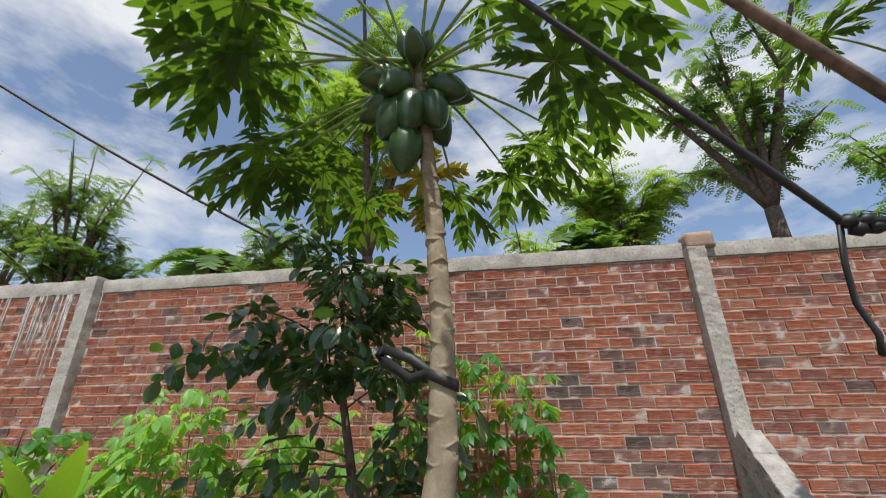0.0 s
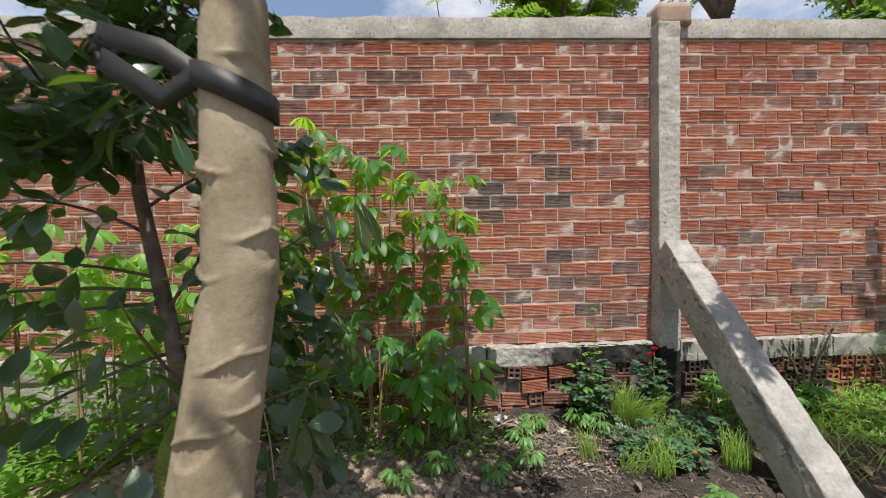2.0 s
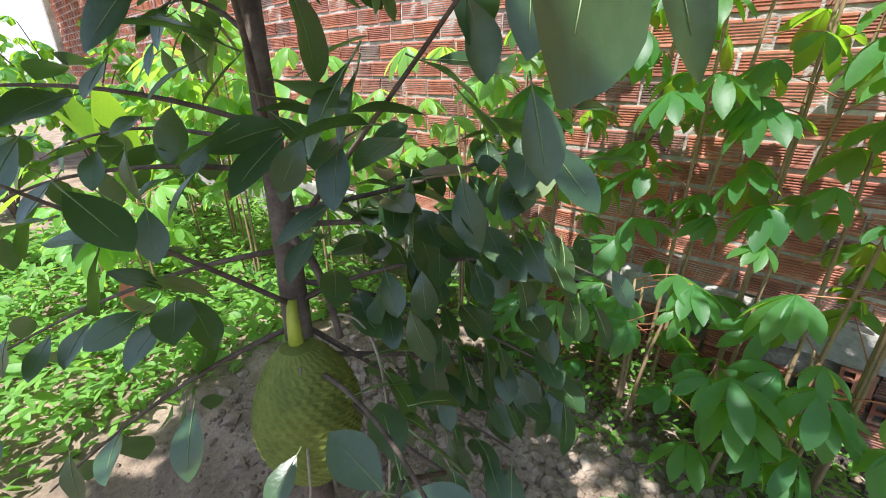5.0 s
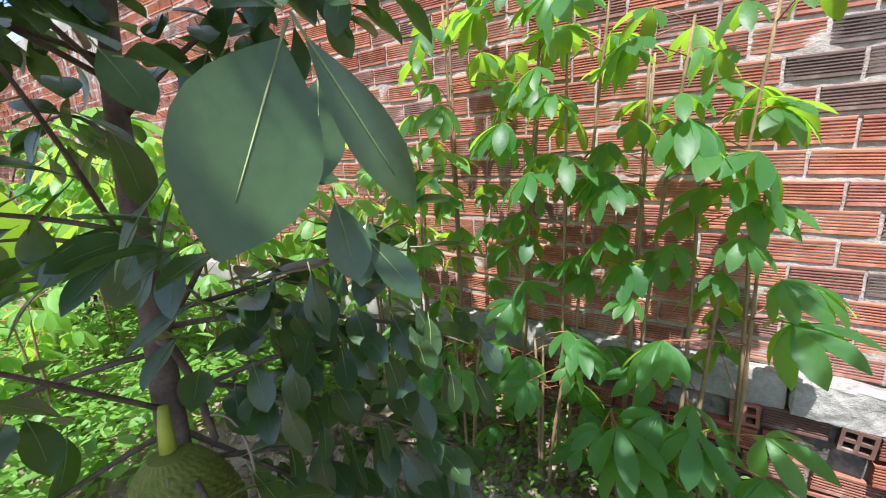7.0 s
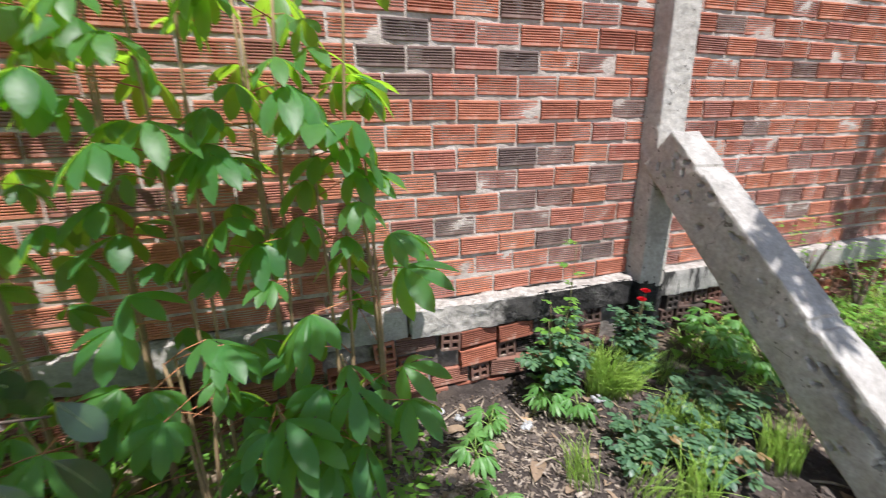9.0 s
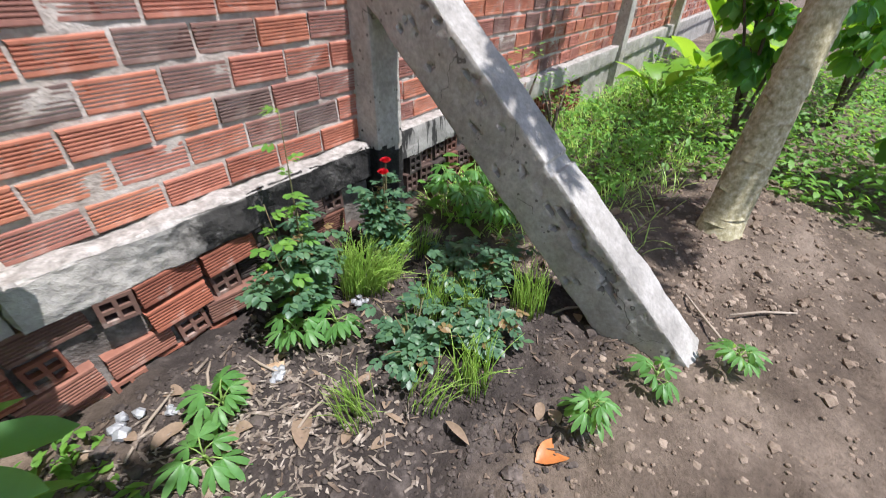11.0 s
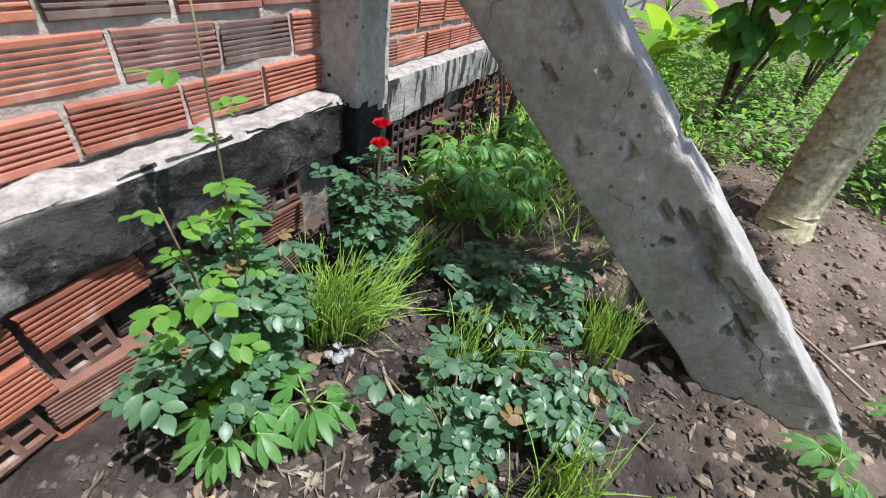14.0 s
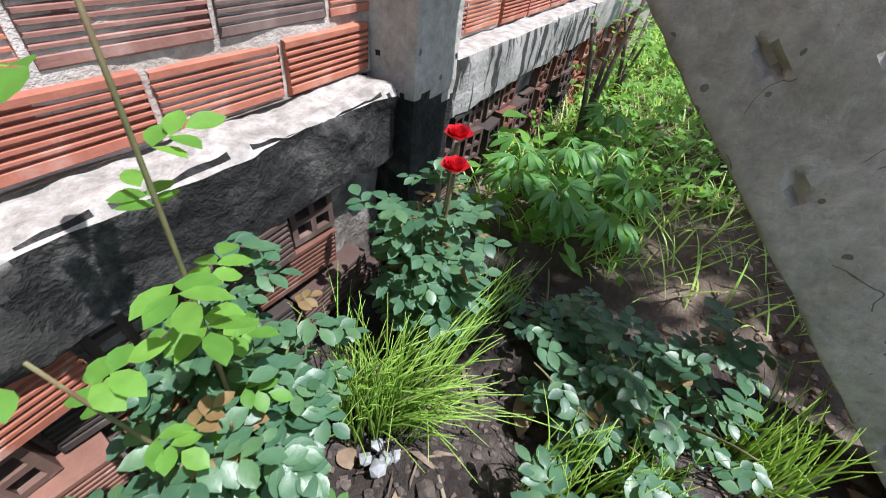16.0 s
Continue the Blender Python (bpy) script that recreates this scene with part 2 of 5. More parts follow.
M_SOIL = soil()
M_TRUNK = plain("papaya_bark", [(0.19, 0.152, 0.098), (0.27, 0.222, 0.15), (0.35, 0.295, 0.21)], 9, 0.8, 0.5, 70, 0.003, 0.3, 0.3)
M_TRUNK_YELLOW = plain("lichened_papaya_bark", [(0.22, 0.195, 0.10), (0.40, 0.36, 0.22), (0.58, 0.54, 0.40)], 42, 0.85, 0.7, 60, 0.004, 0.25, 0.4)
M_BARK = plain("dark_bark", [(0.075, 0.055, 0.045), (0.13, 0.10, 0.08), (0.19, 0.15, 0.12)], 12, 0.9, 0.7, 90, 0.004, 0.2, 0.4)


# ---- building helpers ----
def mesh_of(name, verts, faces, material, smooth=False):
    me = bpy.data.meshes.new(name)
    me.from_pydata([tuple(map(float, v)) for v in verts], [], [tuple(int(i) for i in f) for f in faces])
    if smooth:
        me.polygons.foreach_set("use_smooth", [True] * len(me.polygons))
        if smooth == "edges":
            me.update()
            me.set_sharp_from_angle(angle=radians(38))
    for mt in (material if isinstance(material, (list, tuple)) else [material]):
        me.materials.append(mt)
    me.update()
    return me


def part(name, data, parent, label="", m=None):
    """One mesh object under a thing or a part."""
    ob = new(name, data)
    ob.parent = parent
    if m is not None:
        ob.matrix_basis = m
    if label:
        ob["label"] = label
    return ob


def thing(name, label, category, m=None, group="", kind="", data=None):
    ob = new(name, data)
    if m is not None:
        ob.matrix_basis = m
    return tagged(ob, label, category, group, kind)


class Soup:
    """Vertices and faces gathered for one mesh."""

    def __init__(self):
        self.v, self.f = [], []

    def add(self, verts, faces):
        n = len(self.v)
        self.v += [Vector(p) for p in verts]
        self.f += [tuple(i + n for i in f) for f in faces]
        return self

    def mesh(self, name, material, smooth=False):
        return mesh_of(name, self.v, self.f, material, smooth)


def basis(d, up=Vector((0, 0, 1))):
    """Two directions square to d."""
    d = d.normalized()
    a = d.cross(up)
    if a.length < 1e-3:
        a = d.cross(Vector((1, 0, 0)))
    a.normalize()
    return a, a.cross(d).normalized()


def tube(soup, pts, radii, sides=7, caps=True):
    """A round bar along points, its radius changing from point to point."""
    pts = [Vector(p) for p in pts]
    rings, verts, faces = len(pts), [], []
    a0 = None
    for k, p in enumerate(pts):
        d = (pts[min(k + 1, rings - 1)] - pts[max(k - 1, 0)]).normalized()
        if a0 is None:
            a, b = basis(d)
        else:
            a = (a0 - d * a0.dot(d)).normalized()
            b = a.cross(d)
        a0 = a
        for s in range(sides):
            w = 2 * math.pi * s / sides
            verts.append(p + (a * math.cos(w) + b * math.sin(w)) * radii[k])
    for k in range(rings - 1):
        for s in range(sides):
            t = (s + 1) % sides
            faces.append((k * sides + s, k * sides + t, (k + 1) * sides + t, (k + 1) * sides + s))
    if caps:
        faces += [tuple(range(sides))[::-1], tuple((rings - 1) * sides + s for s in range(sides))]
    return soup.add(verts, faces)


def rough_box(x0, x1, y0, y1, z0, z1, step, amp, freq, seed, keep=()):
    """A box with a fine skin pushed about by noise: worn, hand-cast concrete."""
    n = [max(1, int(round((b - a) / step))) for a, b in ((x0, x1), (y0, y1), (z0, z1))]
    lo, hi = (x0, y0, z0), (x1, y1, z1)
    index, verts, faces = {}, [], []

    def vert(i, j, k):
        if (i, j, k) not in index:
            p = Vector([lo[a] + (hi[a] - lo[a]) * q / n[a] for a, q in enumerate((i, j, k))])
            out = Vector([(-1 if q == 0 else 1 if q == n[a] else 0) for a, q in enumerate((i, j, k))])
            edges = sum(1 for v in out if v)
            s = noise.noise(p * freq + Vector((seed, 0, 0))) + 0.5 * noise.noise(p * freq * 3.1 + Vector((0, seed, 0)))
            p = p + out.normalized() * amp * (s - (0.6 if edges > 1 else 0.0))
            index[(i, j, k)] = len(verts)
            verts.append(p)
        return index[(i, j, k)]

    for a in range(3):
        b, c = (a + 1) % 3, (a + 2) % 3
        for side in (0, n[a]):
            for u in range(n[b]):
                for w in range(n[c]):
                    q = []
                    for du, dw in ((0, 0), (1, 0), (1, 1), (0, 1)):
                        t = [0, 0, 0]
                        t[a], t[b], t[c] = side, u + du, w + dw
                        q.append(vert(*t))
                    faces.append(tuple(q if side else q[::-1]))
    return verts, faces


# ---- ground ----
def ground_height(x, y):
    p = Vector((x, y, 0))
    h = -0.045 + 0.05 * noise.noise(p * 1.3) + 0.022 * noise.noise(p * 4.1)
    near = max(0.0, 1 - max(0.0, abs(x + 1) - 5) / 6) * max(0.0, 1 - max(0.0, abs(y + 2) - 3) / 4)
    h += near * (0.030 * noise.noise(p * 9.0) + 0.016 * noise.noise(p * 23.0))
    h += 0.17 * math.exp(-((x - 1.1) ** 2 / 0.9 + (y + 1.75) ** 2 / 0.5))
    h += 0.20 * math.exp(-((x + 3.55) ** 2 / 0.5 + (y + 1.2) ** 2 / 0.35))
    h -= 0.04 * math.exp(-((x + 0.9) ** 2 / 0.25 + (y + 1.0) ** 2 / 0.35))
    return h


def axis_steps(lo, hi, step, far):
    inner = list(np.arange(lo, hi + step / 2, step))
    outer = [0.3, 0.8, 1.6, 3, 6, 12, 25, 50, 100, 200, far]
    return [lo - v for v in outer[::-1]] + inner + [hi + v for v in outer]


gx, gy = axis_steps(-8.0, 6.0, 0.04, 400), axis_steps(-5.2, 0.0, 0.04, 400)
gv = [(x, y, ground_height(x, y)) for y in gy for x in gx]
nx = len(gx)
gf = [(j * nx + i, j * nx + i + 1, (j + 1) * nx + i + 1, (j + 1) * nx + i) for j in range(len(gy) - 1) for i in range(nx - 1)]
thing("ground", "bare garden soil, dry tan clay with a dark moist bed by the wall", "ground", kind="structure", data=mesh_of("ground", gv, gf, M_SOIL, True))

# ---- the brick wall ----
COURSE, PITCH, LEDGE, ROWS = 0.12, 0.237, 0.50, 22
TOP = LEDGE + COURSE * ROWS


def ribbed_brick(length, high, deep, seed):
    """A hollow clay block lying on its side, with a ribbed face towards -y."""
    rng = random.Random(seed)
    prof = [(deep, -high / 2), (0.004, -high / 2), (0.0, -high / 2 + 0.004)]
    z0 = -high / 2 + 0.017
    for k in range(6):
        z = z0 + k * (high - 0.034) / 5.4
        prof += [(0.0, z), (0.008, z + 0.0022), (0.008, z + 0.0062), (0.0, z + 0.0082)]
    prof += [(0.0, high / 2 - 0.004), (0.004, high / 2), (deep, high / 2)]
    n, verts, faces = len(prof), [], []
    for s in (-0.5, 0.5):
        for y, z in prof:
            verts.append((s * length + rng.uniform(-0.003, 0.003), y, z + rng.uniform(-0.0008, 0.0008)))
    faces += [(k, k + 1, n + k + 1, n + k) for k in range(n - 1)]
    faces += [(0, n - 1, n - 2, n - 3, 2, 1), (n, n + 1, n + 2, 2 * n - 3, 2 * n - 2, 2 * n - 1)]
    return verts, faces


BRICKS = [ribbed_brick(0.222, 0.105, 0.10, s) for s in range(5)]
BRICK_MESH = [mesh_of("brick", v, f, M_BRICK) for v, f in BRICKS]
BRICK_MESH_DARK = [mesh_of("brick_dark", v, f, M_BRICK_DARK) for v, f in BRICKS]
DARK = {(18, -0.59), (16, -0.80), (16, -0.58), (19, -1.18), (9, -0.95), (18, -1.43), (6, -1.33), (8, -0.56),
        (12, -1.24), (12, -1.50), (3, -2.16), (10, -0.87), (11, -1.43), (11, -1.07), (12, -0.84), (13, -1.45), (20, -0.54), (21, -0.24),
        (7, -6.41), (11, -6.58), (7, -5.83), (8, -6.39), (8, -7.12)}


def mortar_sheet(x0, x1, z0, z1, seed):
    """The bed of mortar behind the brick faces, lumpy and squeezed out here and there."""
    xs, zs = np.linspace(x0, x1, int((x1 - x0) / 0.05) + 2), np.linspace(z0, z1, int((z1 - z0) / 0.03) + 1)
    v, f, w = [], [], len(xs)
    for z in zs:
        for x in xs:
            p = Vector((x, z, seed))
            v.append((x, 0.007 - 0.008 * noise.noise(p * 9) - 0.007 * noise.noise(p * 23), z))
    f = [(j * w + i, j * w + i + 1, (j + 1) * w + i + 1, (j + 1) * w + i) for j in range(len(zs) - 1) for i in range(w - 1)]
    n = len(v)
    v += [(x0, 0.12, z0), (x1, 0.12, z0), (x1, 0.12, z1), (x0, 0.12, z1)]
    a, b, c, d = 0, w - 1, n - 1, n - w
    f += [(n, n + 3, n + 2, n + 1), (a, n, n + 1, b), (b, n + 1, n + 2, c), (c, n + 2, n + 3, d), (d, n + 3, n, a)]
    return v, f


def brick_panel(name, x0, x1, near, label, phase, seed):
    rng = random.Random(seed)
    wall = thing(name, label, "brick wall", kind="structure", data=mesh_of(name, *mortar_sheet(x0, x1, LEDGE, TOP, seed), M_MORTAR, True))
    rest = Soup()
    for row in range(1, ROWS + 1):
        zc = TOP - (row - 0.5) * COURSE - 0.004
        start = phase + (0.118 if row % 2 else 0.0) + rng.uniform(-0.018, 0.018)
        k = math.floor((x0 - start) / PITCH)
        while start + k * PITCH < x1:
            l, r = start + k * PITCH + 0.006, start + (k + 1) * PITCH - 0.007
            k += 1
            l, r = max(l, x0 + 0.003), min(r, x1 - 0.003)
            if r - l < 0.035:
                continue
            xc, sx = (l + r) / 2, (r - l) / 0.222 * rng.uniform(0.985, 1.0)
            m = Matrix.Translation((xc, rng.uniform(-0.006, 0.004), zc + rng.uniform(-0.003, 0.003))) @ Euler((radians(rng.uniform(-1.2, 1.2)), radians(rng.uniform(-0.9, 0.9)), radians(rng.uniform(-0.8, 0.8)))).to_matrix().to_4x4() @ Matrix.Diagonal((sx, 1, rng.uniform(0.90, 0.97), 1))
            s = rng.randrange(5)
            if near[0] <= xc <= near[1]:
                dark = any(row == dr and abs(dx - xc) < 0.10 for dr, dx in DARK) or rng.random() < 0.008
                part("brick", (BRICK_MESH_DARK if dark else BRICK_MESH)[s], wall, "", m)
            else:
                rest.add([m @ Vector(p) for p in BRICKS[s][0]], BRICKS[s][1])
    if rest.v:
        tagged(part("bricks", rest.mesh("bricks", M_BRICK_FAR), wall), kind="stuff")
    return wall


RED = "weathered red hollow-brick garden wall with pale mortar joints"
PILLARS = (-15.2, -7.62, 0.09, 4.22, 7.3, 12.0)
wall_a = brick_panel("wall_north", -7.52, 0.0, (-2.95, 0.0), RED, -0.24, 11)
brick_panel("wall_north_2", 0.18, 4.12, (0.18, 2.6), RED, 0.21, 12)
brick_panel("wall_north_3", 4.32, 7.2, (9, 9), RED, 4.4, 13)
brick_panel("wall_north_4", 7.4, 11.9, (9, 9), RED, 7.5, 14)
brick_panel("wall_north_5", -15.1, -7.72, (9, 9), RED, -15.0, 15)

# capping beams and the base beams
for x0, x1, z1 in ((-15.1, -7.72, 3.35), (-7.52, -0.005, 3.325), (0.185, 4.12, 3.315), (4.32, 7.2, 3.31), (7.4, 11.9, 3.31)):
    thing("coping_beam", "rough grey concrete beam capping the brick wall", "beam", kind="structure",
          data=mesh_of("coping_beam", *rough_box(x0, x1, -0.022, 0.13, TOP + 0.002, z1, 0.05, 0.012, 5.0, x0), M_CONCRETE, "edges"))
for x0, x1, y0, side in ((-15.1, -7.72, -0.07, M_SOOTY), (-7.52, -1.5, -0.075, M_SOOTY), (-1.495, -0.04, -0.105, M_BURNT), (0.2, 1.6, -0.09, M_DRIPPED), (1.605, 4.12, -0.088, M_SOOTY), (4.32, 7.2, -0.09, M_SOOTY), (7.4, 11.9, -0.09, M_SOOTY)):
    beam = mesh_of("base_beam", *rough_box(x0, x1, y0, 0.14, 0.325, LEDGE - 0.003, 0.010 if side is M_BURNT else 0.03, 0.016 if side is M_BURNT else 0.010, 9.0, x0 + 3), side, "edges")
    beam.materials.append(M_LEDGE)
    beam.materials.append(M_SOOTY)
    for poly in beam.polygons:
        if poly.normal.z > 0.6:
            poly.material_index = 1
        elif side is M_BURNT and poly.center.x < -0.80 + 0.22 * noise.noise(poly.center * 7) + 0.12 * noise.noise(poly.center * 30) - 0.6 * (0.42 - poly.center.z):
            poly.material_index = 2
    thing("base_beam", "broken-edged concrete beam under the brick wall, blackened by fire" if side is M_BURNT else "broken-edged grey concrete beam under the brick wall", "beam", kind="structure", data=beam)


def pillar(x, seed, high, block):
    p = thing("wall_pillar", "square grey concrete pillar of the garden wall", "pillar", pose(x, 0, 0), kind="structure",
              data=mesh_of("wall_pillar", *rough_box(-0.095, 0.095, -0.125, 0.14, -0.2, high, 0.0125 if block else 0.04, 0.007, 9.0, seed), M_CONCRETE, "edges"))
    if block:
        # the old fire has blackened the foot
        p.data.materials.append(M_BURNT)
        for poly in p.data.polygons:
            if poly.center.z < 0.50 + 0.14 * noise.noise(poly.center * 9) + 0.06 * noise.noise(poly.center * 27) + 0.02 * noise.noise(poly.center * 83):
                poly.material_index = 1
        part("end_block", mesh_of("end_block", *rough_box(-0.055, 0.235, -0.06, 0.13, high - 0.0, high + 0.19, 0.05, 0.006, 9, seed + 1), plain("weathered_clay", [(0.28, 0.19, 0.14), (0.38, 0.27, 0.21)], 8), True), p, "weathered brown block capping the pillar")
    return p


for k, x in enumerate(PILLARS):
    pillar(x, k * 3.7, 3.24 if x == 0.09 else 3.36, x == 0.09)


def brace():
    """Leaning concrete prop, its head against the pillar and its foot in the soil."""
    a, b = Vector((0.085, -0.165, 1.30)), Vector((0.035, -1.80, -0.16))
    d = (b - a)
    length = d.length
    v, f = rough_box(-0.10, 0.10, -0.165, 0.105, -0.02, length, 0.0105, 0.007, 8.0, 41)
    z = d.normalized()
    x = (Vector((1, 0, 0)) - z * z.x).normalized()
    y = z.cross(x)
    m = Matrix((x, y, z)).transposed().to_4x4()
    m.translation = a
    top = y if y.z > 0 else -y
    out = []
    rng = random.Random(12)
    # air holes and torn cavities in both flanks: along, across, half sizes, depth
    pits = [(rng.uniform(0.05, length), rng.uniform(-0.14, 0.09), rng.uniform(0.012, 0.03), rng.uniform(0.007, 0.011), rng.uniform(0.012, 0.024), rng.uniform(-0.9, 0.9)) for _ in range(34)]
    pits += [(1.30 + 0.055 * k, 0.035 + 0.02 * math.sin(k * 1.7), 0.04, 0.010 + 0.006 * (k % 3), 0.03, 0.3 * (k % 2)) for k in range(7)]
    for p in v:
        if abs(p.x) > 0.08:
            dent = 0.0
            for pz, py, lz, ly, deep, turn in pits:
                u, w = p.z - pz, p.y - py
                u, w = u * math.cos(turn) + w * math.sin(turn), w * math.cos(turn) - u * math.sin(turn)
                q = (u / lz) ** 2 + (w / ly) ** 2
                if q < 1.6:
                    dent = max(dent, deep * min(1.0, 1.6 - q))
            p = p + Vector((-dent if p.x > 0 else dent, 0, 0))
        # two old formwork steps across the upper face
        if (m.to_3x3() @ Vector((0, p.y, 0))).z > 0.06:
            s = p.z / length
            p = p + Vector((0, 1 if (m.to_3x3() @ Vector((0, 1, 0))).z > 0 else -1, 0)) * (-0.012 if (0.11 < s < 0.135 or 0.5 < s < 0.522) else 0.0)
        out.append(m @ p)
    faces = f
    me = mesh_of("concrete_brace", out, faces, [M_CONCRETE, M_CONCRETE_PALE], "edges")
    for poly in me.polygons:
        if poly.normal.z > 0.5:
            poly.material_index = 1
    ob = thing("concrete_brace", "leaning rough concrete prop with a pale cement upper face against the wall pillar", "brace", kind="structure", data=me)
    return ob


brace()


# lime that ran down the far panel from its coping
streaks, rng = Soup(), random.Random(8)
for k in range(26):
    x, z = rng.gauss(-8.45, 0.38), TOP + 0.02
    down, w = rng.uniform(0.35, 1.25), rng.uniform(0.004, 0.012)
    ribbon_x = [x + 0.012 * noise.noise(Vector((x * 9, q * 0.7, 3))) for q in range(7)]
    v = [(ribbon_x[q] + sx * w * (1 - 0.1 * q), y, z - down * q / 6) for q in range(7) for sx, y in ((-1, -0.016), (1, -0.016), (1, 0.012), (-1, 0.012))]
    streaks.add([Vector(c) for c in v], [(4 * q + a, 4 * q + (a + 1) % 4, 4 * q + 4 + (a + 1) % 4, 4 * q + 4 + a) for q in range(6) for a in range(4)])
tagged(new("lime_streaks", streaks.mesh("lime_streaks", plain("dried_lime", [(0.42, 0.39, 0.36), (0.66, 0.63, 0.60)], 14, 0.95, 0.5, 50, 0.003, 0.1, 0.3))), "white lime drips dried on the brick wall", "lime streaks", "", "stuff")

# ---- hollow-brick footing under the base beam ----
M_FOOT = brick_mat("footing_brick", [(0.20, 0.075, 0.05), (0.36, 0.13, 0.08), (0.30, 0.14, 0.10), (0.13, 0.085, 0.07)], [0, 0.4, 0.7, 1.0], False, 0.6)
M_FOOT_SOOT = brick_mat("sooted_brick", [(0.045, 0.038, 0.035), (0.10, 0.065, 0.055), (0.15, 0.07, 0.05)], [0, 0.55, 1.0], False, 0.2)
M_HOLE = plain("brick_core", [(0.05, 0.03, 0.025), (0.09, 0.05, 0.04)], 9, 0.95)


M_FOOT_MORTAR = plain("old_mortar", [(0.06, 0.055, 0.05), (0.16, 0.14, 0.125), (0.34, 0.31, 0.28)], 8, 0.95, 1.0, 40, 0.01, 0.1, 0.5)


def holed_end(w, h, deep, wall=0.014):
    """The end of a hollow block: an open shell with a cross of webs, four cells deep."""
    xs = [-w / 2, -w / 2 + wall, -wall / 2, wall / 2, w / 2 - wall, w / 2]
    zs = [-h / 2, -h / 2 + wall, -wall / 2, wall / 2, h / 2 - wall, h / 2]
    v = [(x, 0, z) for z in zs for x in xs]
    f = [(j * 6 + i, j * 6 + i + 1, (j + 1) * 6 + i + 1, (j + 1) * 6 + i) for j in range(5) for i in range(5) if not (i in (1, 3) and j in (1, 3))]
    for j in (1, 3):
        for i in (1, 3):
            n = len(v)
            a = [(xs[i], zs[j]), (xs[i + 1], zs[j]), (xs[i + 1], zs[j + 1]), (xs[i], zs[j + 1])]
            v += [(x, 0, z) for x, z in a] + [(x, deep * 0.6, z) for x, z in a]
            f += [(n + k, n + 4 + k, n + 4 + (k + 1) % 4, n + (k + 1) % 4) for k in range(4)] + [(n + 4, n + 7, n + 6, n + 5)]
    n = len(v)
    a = [(-w / 2, -h / 2), (w / 2, -h / 2), (w / 2, h / 2), (-w / 2, h / 2)]
    v += [(x, 0, z) for x, z in a] + [(x, deep, z) for x, z in a]
    f += [(n + (k + 1) % 4, n + 4 + (k + 1) % 4, n + 4 + k, n + k) for k in range(4)]
    return v, f


END_V, END_F = holed_end(0.112, 0.108, 0.09)
HEADER = [mesh_of("hollow_brick", END_V, END_F, M_FOOT), mesh_of("hollow_brick_sooted", END_V, END_F, M_FOOT_SOOT)]
LONG = [mesh_of("laid_brick", *BRICKS[1], M_FOOT), mesh_of("laid_brick_sooted", *BRICKS[2], M_FOOT_SOOT)]


def footing(name, x0, x1, y, seed, soot0, soot1, small=False):
    rng = random.Random(seed)
    v, f = rough_box(x0, x1, y + 0.035, 0.14, -0.25, 0.345, 0.045, 0.02, 9.0, seed)
    w = thing(name, "broken footing of hollow clay bricks with open cells under the wall", "brick footing", kind="structure", data=mesh_of(name, v, f, M_FOOT_MORTAR, True))
    for row in range(4):
        z = 0.275 - row * 0.118
        x, turn = x0 + rng.uniform(0.0, 0.1), 0
        while x < x1 - 0.06:
            turn += 1
            head = rng.random() < 0.9 if small else (turn + row) % 5 in (0, 2)
            wd = 0.112 if head else 0.222
            if x + wd > x1:
                break
            xc = x + wd / 2
            soot = soot0 < xc < soot1 and rng.random() < 0.96
            m = Matrix.Translation((xc, y + rng.uniform(-0.03, 0.025), z + rng.uniform(-0.008, 0.008))) @ Euler((radians(rng.uniform(-3, 3)), radians(rng.uniform(-4, 4)), radians(rng.uniform(-5, 5)))).to_matrix().to_4x4()
            if rng.random() > 0.06:
                part("brick", (HEADER if head else LONG)[1 if soot else 0], w, "", m)
            x += wd + rng.uniform(0.008, 0.03)
    return w


footing("footing_1", -3.6, -0.03, -0.085, 5, -0.80, 0.0)
footing("footing_2", 0.2, 3.2, -0.07, 6, 0.1, 1.6, True)
for x0, x1 in ((-15.1, -7.72), (-7.52, -3.62), (3.22, 4.12), (4.32, 7.2), (7.4, 11.9)):
    thing("footing_plain", "rough rendered footing under the wall", "footing", kind="structure",
          data=mesh_of("footing_plain", *rough_box(x0, x1, -0.05, 0.13, -0.25, 0.34, 0.1, 0.02, 5.0, x0), M_SOOTY, "edges"))

# ---- leaves ----
L_PAPAYA = leaf_mat("papaya_leaf", [(0.024, 0.062, 0.012), (0.036, 0.09, 0.016), (0.06, 0.13, 0.02)], 0.45, 0.34, (0.20, 0.36, 0.02), 0.4, False)
L_YELLOW = leaf_mat("yellowed_leaf", [(0.16, 0.13, 0.02), (0.30, 0.22, 0.02), (0.14, 0.08, 0.02)], 0.6, 0.3, (0.42, 0.34, 0.02), 0.3, False)
L_JACK = leaf_mat("jackfruit_leaf", [(0.018, 0.045, 0.020), (0.028, 0.066, 0.026), (0.050, 0.095, 0.030)], 0.30, 0.20, (0.20, 0.38, 0.03), 0.8, False)
L_JACK_PALE = leaf_mat("jackfruit_leaf_underside", [(0.14, 0.20, 0.09), (0.18, 0.24, 0.11), (0.20, 0.26, 0.12)], 0.65, 0.25, (0.30, 0.42, 0.10), 0.3, False)
L_CASSAVA = leaf_mat("cassava_leaf", [(0.034, 0.115, 0.042), (0.050, 0.155, 0.050), (0.085, 0.205, 0.052)], 0.42, 0.48, (0.42, 0.74, 0.04), 0.35, False)
